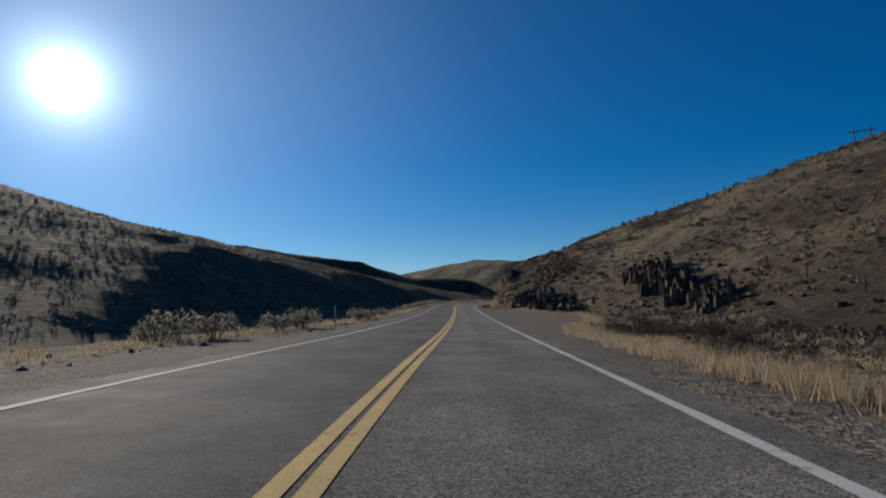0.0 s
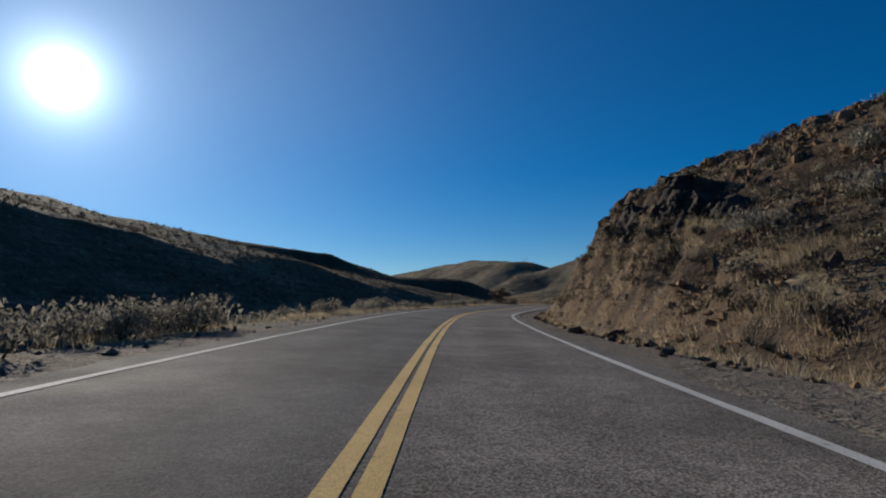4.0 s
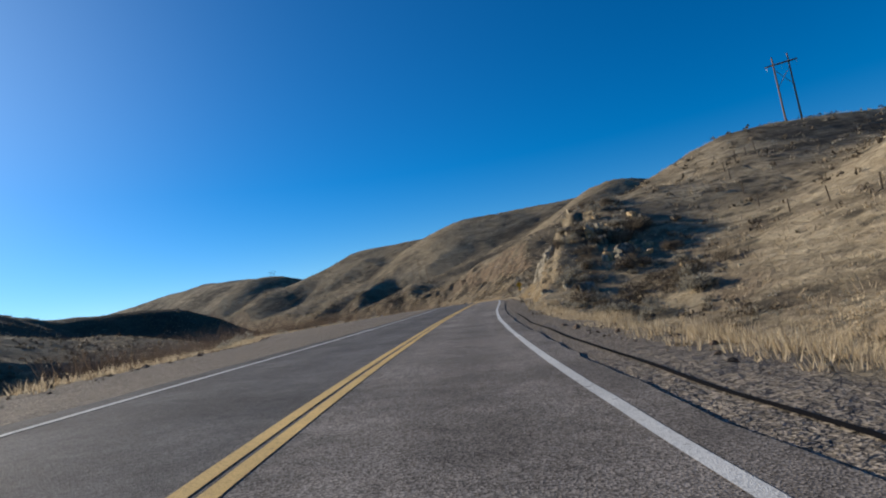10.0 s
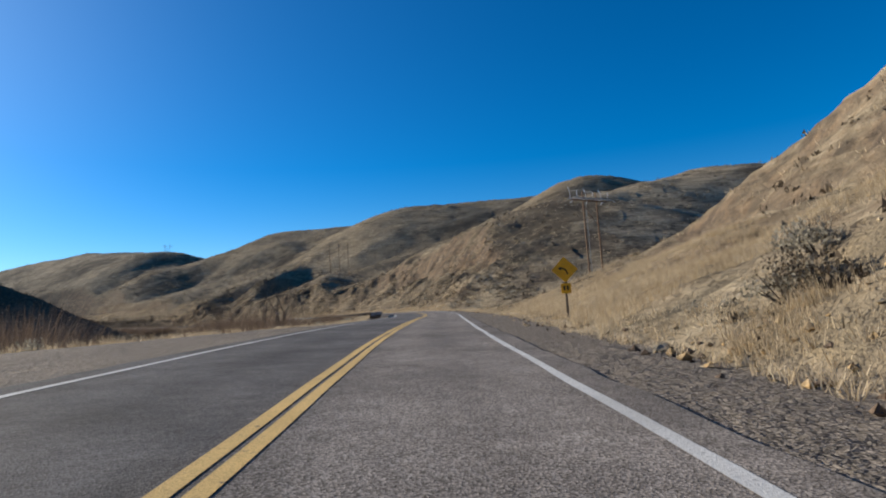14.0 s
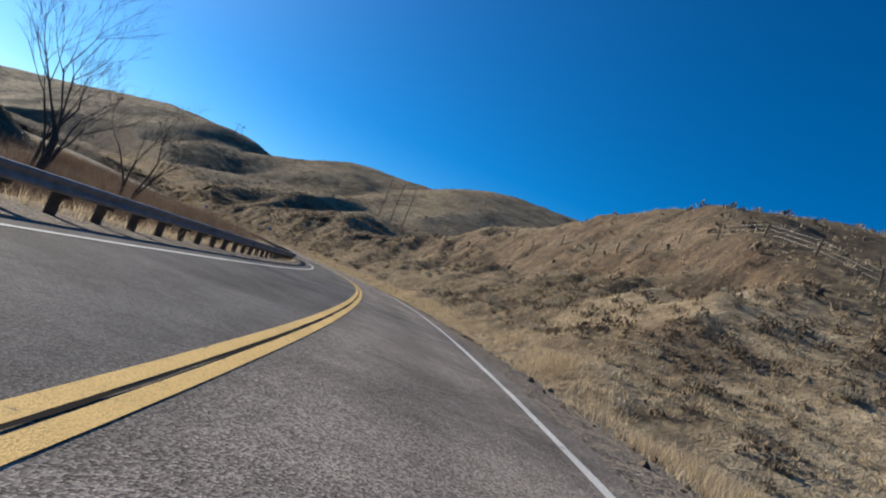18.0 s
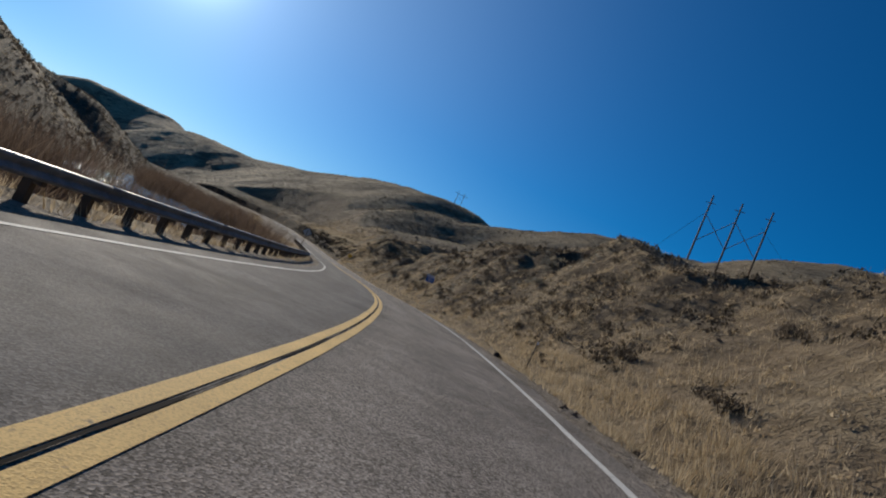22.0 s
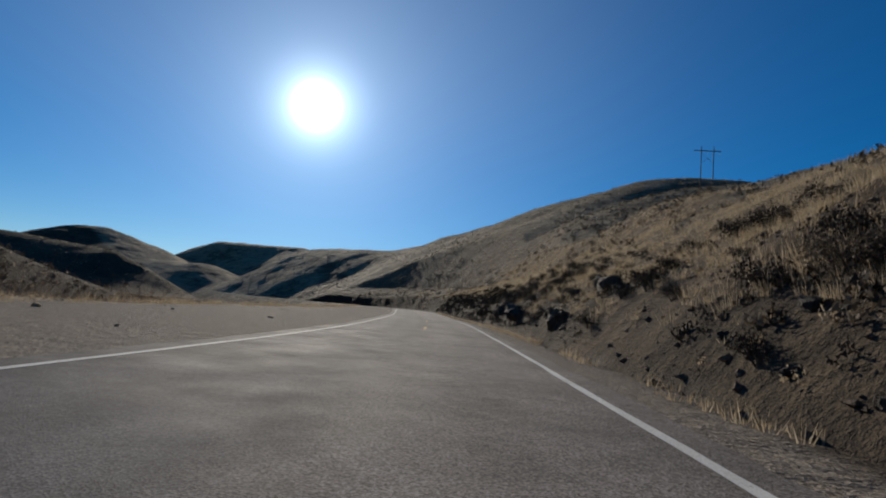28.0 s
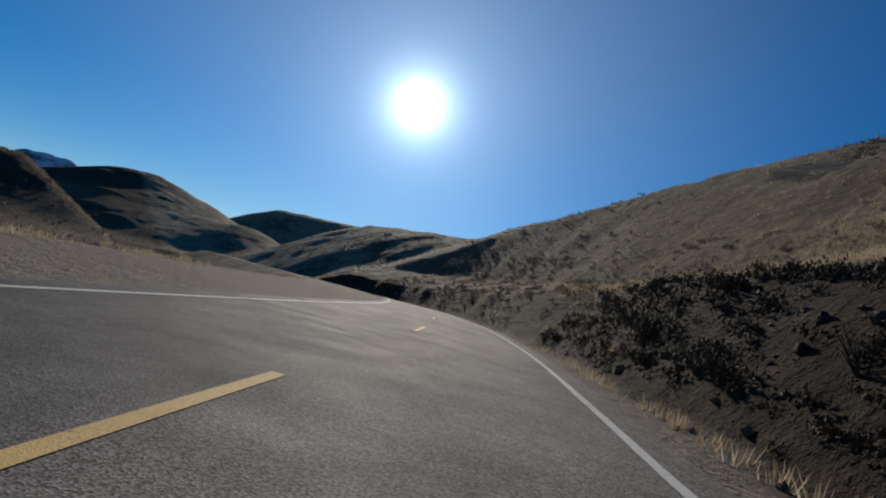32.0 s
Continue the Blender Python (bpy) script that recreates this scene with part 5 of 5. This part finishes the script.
# bunch grass on the hills
c = over(70000, (-170, 330), (-40, 920), rng, 18, 0.2, -0.25, 30, 72)
n = len(c)
h = rng.uniform(0.25, 0.6, n)
stuff("hill_grass", blades(c, h, 0.05 + 0.05 * h, 0.35 + 0.3 * h, 7, rng, 0.7), GRASS, "dry bunch grass scattered over the hillsides", "grass")
# sagebrush on the hills, by size
c = over(60000, (-330, 380), (-40, 1120), rng, 20, 0.22, -0.02, 55, 73)
n = len(c)
r = rng.uniform(0.30, 0.85, n)
c[:, 2] -= 0.1
stuff("hill_sagebrush", leaves(c, r, r * 0.9, 12, 0.38, rng, 0.3), DARK_BRUSH, "dark sagebrush scattered over the hillsides", "shrubs")
c = over(30000, (-330, 380), (-40, 1120), rng, 16, 0.22, -0.1, 25, 74)
n = len(c)
r = rng.uniform(0.25, 0.6, n)
c[:, 2] -= 0.06
stuff("hill_sagebrush", leaves(c, r, r * 0.9, 12, 0.38, rng, 0.3), SAGE, "grey-green sagebrush scattered over the hillsides", "shrubs")
# dense dark brush on the shaded hill across the creek and on the slopes by the last bends
c = np.vstack([over(26000, (-330, 20), (60, 420), rng, 24, 0.5, -0.35, 30, 75), over(9000, (60, 190), (640, 900), rng, 16, 0.6, 0.05, 22, 76), over(10000, (-200, 70), (430, 760), rng, 40, 0.5, -0.2, 22, 176), over(6000, (-480, -60), (760, 1200), rng, 40, 0.6, -0.2, 30, 177), over(6000, (-20, 90), (520, 760), rng, 34, 0.8, -0.3, 12, 178), over(3500, (20, 130), (-20, 130), rng, 16, 0.8, -0.1, 12, 179), over(6000, (105, 180), (540, 700), rng, 16, 0.6, 0.1, 14, 77)])
n = len(c)
r = rng.uniform(0.3, 0.8, n)
c[:, 2] -= 0.1
stuff("dense_brush", leaves(c, r, r * 1.0, 15, 0.32, rng, 0.3), DARK_BRUSH, "dense dark leafless brush on the slopes", "shrubs")
# brush in the banks near the road
c = np.vstack([beside(900, (-5, 60), (0.8, 14), rng, 1, gaps(4, 0.0, 61)), beside(1500, (10, 135), (4, 50), rng, 1, gaps(7, 0.0, 161)), beside(2600, (108, 205), (0.8, 15), rng, 1, gaps(5, -0.2, 62)), beside(420, (200, 276), (1, 12), rng, 1, gaps(5, 0.05, 62)), beside(500, (276, 335), (1, 16), rng, 1, gaps(4, 0.05, 63)), beside(2400, (400, 560), (2.5, 18), rng, 1, gaps(7, -0.05, 64)), beside(3200, (545, 700), (1.0, 16), rng, 1, gaps(6, -0.15, 65)), beside(1800, (825, 950), (0.3, 22), rng, 1, gaps(6, -0.15, 267))])
n = len(c)
r = rng.uniform(0.22, 0.6, n)
c[:, 2] -= 0.05
stuff("bank_brush", leaves(c, r, r * 1.1, 52, 0.17, rng, 0.2), DARK_BRUSH, "dark twiggy brush in the cut banks", "shrubs")
# brush of the last bank, coloured nearly black in place of shade
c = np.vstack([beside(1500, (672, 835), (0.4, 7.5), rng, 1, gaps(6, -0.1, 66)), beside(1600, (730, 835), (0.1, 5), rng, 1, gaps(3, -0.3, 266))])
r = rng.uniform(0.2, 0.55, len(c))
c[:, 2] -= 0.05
stuff("bank_brush", leaves(c, r, r * 1.0, 60, 0.15, rng, 0.2), SHADED_BRUSH, "nearly black brush on the steep bank, shade put into its colour", "shrubs")
c = np.vstack([beside(500, (-10, 120), (2, 14), rng, 1, gaps(6, 0.1, 67)), beside(700, (110, 280), (1, 14), rng, 1, gaps(5, 0.0, 67)), beside(420, (276, 335), (1, 14), rng, 1, gaps(4, 0.0, 68)), beside(2600, (400, 690), (1.5, 16), rng, 1, gaps(7, -0.1, 69)), beside(400, (690, 830), (6, 16), rng, 1, gaps(7, 0.0, 69))])
n = len(c)
r = rng.uniform(0.18, 0.45, n)
c[:, 2] -= 0.04
stuff("bank_sage", leaves(c, r, r * 1.0, 50, 0.17, rng, 0.25), SAGE, "grey sage tufts in the banks", "shrubs")
# bunch grass clumps on the banks of the second half
c = np.vstack([beside(3600, (395, 560), (0.3, 22), rng, 1, gaps(5, -0.1, 91)), beside(6200, (545, 700), (0.2, 20), rng, 1, gaps(4, -0.25, 92)), beside(5200, (680, 840), (3.5, 24), rng, 1, gaps(5, -0.3, 93)), beside(3000, (820, 950), (0.5, 28), rng, 1, gaps(5, -0.2, 193)), beside(2200, (165, 215), (0.3, 12), rng, 1, gaps(4, -0.3, 194)), beside(2500, (100, 280), (0.3, 14), rng, 1, gaps(4, -0.1, 94)), beside(1500, (-15, 60), (0.5, 14), rng, 1, gaps(4, -0.1, 95)), beside(2200, (0, 260), (-0.8, 4), rng, -1, gaps(4, -0.1, 96))])
n = len(c)
r = rng.uniform(0.14, 0.36, n)
c[:, 2] -= 0.03
stuff("bunch_grass", leaves(c, r, r * 1.15, 44, 0.14, rng, 0.2), GRASS, "clumps of dry bunch grass on the banks", "grass")


def scree(c, size, rng):
    """Small loose stones: uneven six-cornered lumps, half sunk."""
    n = len(c)
    corner = np.array([(1, 0, 0), (0, 1, 0), (-1, 0, 0), (0, -1, 0), (0, 0, 1), (0, 0, -1)], float)
    a = rng.uniform(0, 2 * np.pi, n)
    k = corner[None] * rng.uniform(0.6, 1.3, (n, 6, 1)) + rng.uniform(-0.25, 0.25, (n, 6, 3))
    x = k[..., 0] * np.cos(a)[:, None] - k[..., 1] * np.sin(a)[:, None]
    y = k[..., 0] * np.sin(a)[:, None] + k[..., 1] * np.cos(a)[:, None]
    v = c[:, None] + np.stack([x, y * 0.8, k[..., 2] * 0.7 + 0.2], -1) * size[:, None, None]
    tri_ = np.array([(0, 1, 4), (1, 2, 4), (2, 3, 4), (3, 0, 4), (1, 0, 5), (2, 1, 5), (3, 2, 5), (0, 3, 5)])
    return v.reshape(-1, 3), (tri_[None] + 6 * np.arange(n)[:, None, None]).reshape(-1, 3)


c = np.vstack([beside(5200, (106, 205), (0.1, 15), rng, 1, gaps(4, -0.15, 97)), beside(500, (106, 205), (-1.4, 0.3), rng, 1), beside(700, (46, 106), (0, 12), rng, 1, gaps(4, 0, 97))])
stuff("scree", scree(c, 0.05 + 0.26 * rng.rand(len(c)) ** 3, rng), RUST_ROCK, "loose brown stones on the steep bank", "stones")
c = np.vstack([beside(1500, (276, 332), (-1.0, 6), rng, 1, gaps(4, -0.15, 98)), beside(120, (340, 400), (-2.0, 0.5), rng, 1)])
stuff("scree", scree(c, 0.03 + 0.16 * rng.rand(len(c)) ** 3, rng), TAN_ROCK, "loose pale stones below the rock face", "stones")
c = np.vstack([beside(2200, (545, 700), (-0.6, 8), rng, 1, gaps(4, 0.0, 99)), beside(2600, (690, 830), (-0.6, 5), rng, 1, gaps(4, -0.2, 99)), beside(1500, (205, 540), (-1.5, 0.6), rng, 1, gaps(4, -0.1, 99)), beside(900, (0, 330), (-2, 0.5), rng, -1)])
stuff("scree", scree(c, 0.03 + 0.14 * rng.rand(len(c)) ** 3, rng), BASALT, "loose dark stones along the foot of the bank", "stones")
# willow thickets along the creek
c = np.vstack([beside(900, (255, 330), (10, 30), rng, -1, gaps(9, -0.1, 81)), beside(2600, (330, 470), (4, 24), rng, -1, gaps(9, -0.25, 82)), beside(4200, (470, 720), (4, 30), rng, -1, lambda x, y, s, o: (fbm(x, y, 9, 3, 83) > -0.2) & ~((s > 572) & (s < 650) & (o > 5))), beside(300, (720, 900), (14, 30), rng, -1, gaps(9, 0.1, 84))])
c = c[c[:, 2] < 4]
n = len(c)
h = rng.uniform(1.4, 2.9, n) + 0.9 * (c[:, 1] > 440) + 0.5 * rng.rand(n) * np.clip(2.5 - c[:, 2], 0, 5)
tall_c = beside(1300, (315, 400), (12, 42), rng, -1, gaps(14, -0.15, 85))
tall_c = tall_c[tall_c[:, 2] < 5]
c, h = np.vstack([c, tall_c]), np.r_[h, rng.uniform(4.0, 9.5, len(tall_c))]
stuff("willow_thicket", blades(c, h, 0.022 + 0.008 * h, 0.30 + 0.15 * h, 40, rng, 0.7), WILLOW, "red-brown leafless willow thicket along the creek", "shrubs")


# ---- single shrubs along the verge ----
def shrub_meshes(seed, per, size, material, twig):
    rng = np.random.RandomState(seed)
    lobes = rng.uniform(-0.45, 0.45, (7, 3))
    lobes[:, 2] = rng.uniform(0.1, 0.35, 7)
    rr = rng.uniform(0.35, 0.6, 7)
    v, f = leaves(lobes, rr, rr * 1.1, per, size, rng, 0.55)
    me = from_arrays("foliage", v, f, material, flat=True)
    data = me.data
    bpy.data.objects.remove(me)
    bm = bmesh.new()
    for k in range(12):
        a = rng.uniform(0, 6.28)
        r = rng.uniform(0.2, 0.6)
        rod(bm, (0.05 * math.cos(a), 0.05 * math.sin(a), -0.1), (r * math.cos(a), r * math.sin(a), rng.uniform(0.3, 0.75)), 0.022, 0.006, 4)
    st = bpy.data.meshes.new("stem")
    bm.to_mesh(st)
    bm.free()
    st.materials.append(twig)
    return data, st


SHRUBS = [shrub_meshes(200 + k, 180, 0.095, SAGE, BARK) for k in range(4)]
SHADED_SHRUBS = [shrub_meshes(240 + k, 160, 0.085, SHADED_BRUSH, BARK) for k in range(3)]
DARK_SHRUBS = [shrub_meshes(220 + k, 160, 0.085, DARK_BRUSH, BARK) for k in range(3)]


def shrubs(seed, count, s_range, o_range, side, sizes, kinds, name, label, group, cut=-0.2):
    rng = np.random.RandomState(seed)
    c = beside(count * 3, s_range, o_range, rng, side, gaps(5, cut, seed))[:count]
    for x, y, z in c:
        w = rng.uniform(*sizes)
        ob = thing(name, label, "shrub", group, pose(x, y, z - 0.03, 0, 0, rng.uniform(0, 360)) @ Matrix.Diagonal((w, w, w * rng.uniform(0.75, 1.05), 1)))
        leaf, stem = kinds[rng.randint(len(kinds))]
        for nm, me in (("foliage", leaf), ("stem", stem)):
            o = new(nm, me)
            o.parent = ob


shrubs(301, 90, (20, 200), (-0.3, 3.0), -1, (0.9, 1.6), SHRUBS, "sagebrush", "silvery grey sagebrush bush on the grassy verge", "sagebrush along the verge")
shrubs(302, 46, (195, 300), (0.3, 6), -1, (0.8, 1.6), SHRUBS, "sagebrush", "grey sagebrush bush beside the gravel pullout", "sagebrush by the pullout")
shrubs(303, 34, (300, 385), (0.5, 7), -1, (0.7, 1.4), SHRUBS, "sagebrush", "pale sagebrush bush behind the pullout", "sagebrush behind the pullout")
shrubs(304, 110, (268, 335), (1.2, 14), 1, (0.6, 1.5), SHRUBS + DARK_SHRUBS, "sagebrush", "shaggy grey bush growing among the tan rocks", "bushes on the rock face")
shrubs(305, 36, (4, 56), (1.5, 9), 1, (0.7, 1.5), DARK_SHRUBS, "dark_bush", "dark leafless bush on the grassy slope", "dark bushes on the slope")
shrubs(306, 26, (108, 226), (2, 13), 1, (0.6, 1.4), SHRUBS + DARK_SHRUBS, "sagebrush", "scrubby bush rooted in the rocky bank", "bushes in the rocky bank")
shrubs(307, 60, (520, 700), (1.5, 10), 1, (0.5, 1.3), DARK_SHRUBS + SHRUBS[:1], "dark_bush", "dark brush on the cut bank", "bushes on the cut bank")
shrubs(308, 130, (680, 820), (0.4, 8), 1, (0.5, 1.2), SHADED_SHRUBS, "dark_bush", "bush on the steep bank, coloured dark to imitate shade", "bushes on the shaded bank")
shrubs(309, 36, (640, 800), (0.5, 8), -1, (0.6, 1.3), SHRUBS, "sagebrush", "sagebrush bush behind the dirt pullout", "sagebrush by the dirt pullout")
shrubs(310, 24, (385, 640), (1.5, 6), -1, (0.6, 1.2), DARK_SHRUBS + SHRUBS, "sagebrush", "brush behind the guardrail", "brush behind the guardrail")
shrubs(312, 14, (219, 232), (-0.2, 4), -1, (1.7, 2.6), DARK_SHRUBS, "dark_bush", "large dark bush at the edge of the road", "dark bushes by the road", -1.0)
shrubs(313, 26, (276, 300), (3, 15), 1, (1.0, 1.9), DARK_SHRUBS, "dark_bush", "dark leafless bush on the rocky spur", "bushes on the rocky spur")
shrubs(311, 30, (360, 520), (3, 16), 1, (0.5, 1.1), SHRUBS + DARK_SHRUBS, "sagebrush", "small sage bush on the grassy slope", "sage bushes on the slope")


# ---- trees ----
def branching(ob, seed, tall, trunk_r, levels=4, spread=38, twig_n=5, leaf=None, lean=4, multi=1):
    """Trunk, limbs and fine twigs that fork upwards."""
    rng = random.Random(seed)
    trunk, limbs, twigs = bmesh.new(), bmesh.new(), bmesh.new()
    ends = []

    def grow(p, way, length, r, level):
        bm = trunk if level == 0 else limbs if level < 3 else twigs
        for piece in range(2 if level < 3 else 1):
            q = p + way * length * (0.5 if level < 3 else 1)
            rod(bm, p - way * r * 0.3, q, r, r * 0.8, 7 if level < 2 else 4 if level < 3 else 3)
            p, r = q, r * 0.8
            way = (way + Vector((rng.uniform(-0.14, 0.14), rng.uniform(-0.14, 0.14), 0.06))).normalized()
        if level >= levels:
            ends.append(p)
            return
        for k in range(rng.randint(2, 3) if level < 2 else twig_n):
            side = Vector((rng.uniform(-1, 1), rng.uniform(-1, 1), rng.uniform(-0.15, 0.5))).normalized()
            turn = math.tan(radians(spread * rng.uniform(0.5, 1.2)))
            grow(p - way * length * 0.25 * rng.random() * (k > 0), (way + side * turn).normalized(), length * rng.uniform(0.55, 0.8), r * rng.uniform(0.5, 0.72), level + 1)

    for k in range(multi):
        a = 6.28 * k / multi + seed
        grow(Vector((0.15 * (multi > 1) * math.cos(a), 0.15 * (multi > 1) * math.sin(a), -0.3)), Vector((math.sin(radians(lean)) * math.cos(a), math.sin(radians(lean)) * math.sin(a), 1)).normalized(), tall * 0.33, trunk_r, 0)
    part("trunk", trunk, BARK, ob)
    part("limb", limbs, BARK, ob)
    part("twig", twigs, BARK, ob)
    if leaf is not None:
        c = np.array([tuple(p) for p in ends])
        r = np.full(len(c), tall * 0.09)
        v, f = leaves(c - np.array([0, 0, tall * 0.04]), r, r, 26, 0.22, np.random.RandomState(seed), 0.1)
        o = from_arrays("crown", v, f, leaf, flat=True)
        o.parent = ob


for x, y, tall, seed, label in ((99, 441, 20.0, 3, "tall leafless tree behind the guardrail"), (97, 449, 18.0, 8, "leafless tree beside the creek"), (103, 458, 15.0, 9, "grey leafless tree among the willows")):
    branching(thing("bare_tree", label, "tree", "bare trees by the creek", on_land(x, y, seed * 40)), seed, tall, 0.24, 5, 36, 4, lean=9, multi=2)
branching(thing("small_tree", "small dark tree with a thin leafy crown beside the road", "tree", "", on_land(13.4, 236, 0)), 21, 8.0, 0.10, 3, 40, 4, DARK_BRUSH, lean=14, multi=3)
for k, (s, o, tall) in enumerate(((268, -26, 3.2), (300, -36, 4.5), (318, -38, 6.0), (340, -36, 9.0), (352, -30, 8.0), (372, -27, 8.5), (440, -16, 4.0), (500, -20, 3.6))):
    branching(thing("bare_tree", "small leafless willow tree in the creek bottom", "tree", "small bare trees in the creek bottom", on_land(*road_at(s, o)[:2], k * 50)), 40 + k, tall, 0.07, 4, 36, 4, lean=16, multi=3)
branching(thing("dead_tree", "dead leafless bush tree on the bank above the road", "tree", "", on_land(*road_at(800, 14)[:2], 0)), 31, 3.4, 0.12, 4, 48, 3, lean=22, multi=3)

# litter at the foot of the cliff
for k, (s, d, w, l) in enumerate(((150, 6.3, 0.22, 0.35), (153, 6.6, 0.12, 0.2), (146, 6.1, 0.1, 0.16), (164, 6.4, 0.14, 0.2))):
    bm = bmesh.new()
    r = random.Random(k)
    grid = [[bm.verts.new(((i / 3 - 0.5) * w, (j / 3 - 0.5) * l, 0.02 + r.uniform(0, 0.07))) for j in range(4)] for i in range(4)]
    for i in range(3):
        for j in range(3):
            bm.faces.new((grid[i][j], grid[i + 1][j], grid[i + 1][j + 1], grid[i][j + 1]))
    me = bpy.data.meshes.new("litter")
    bm.to_mesh(me)
    bm.free()
    me.materials.append(LITTER)
    ob = new("litter", me)
    ob.matrix_basis = facing(s, d, k * 50)
    tagged(ob, "crumpled pale piece of litter on the gravel", "litter", "litter by the road")
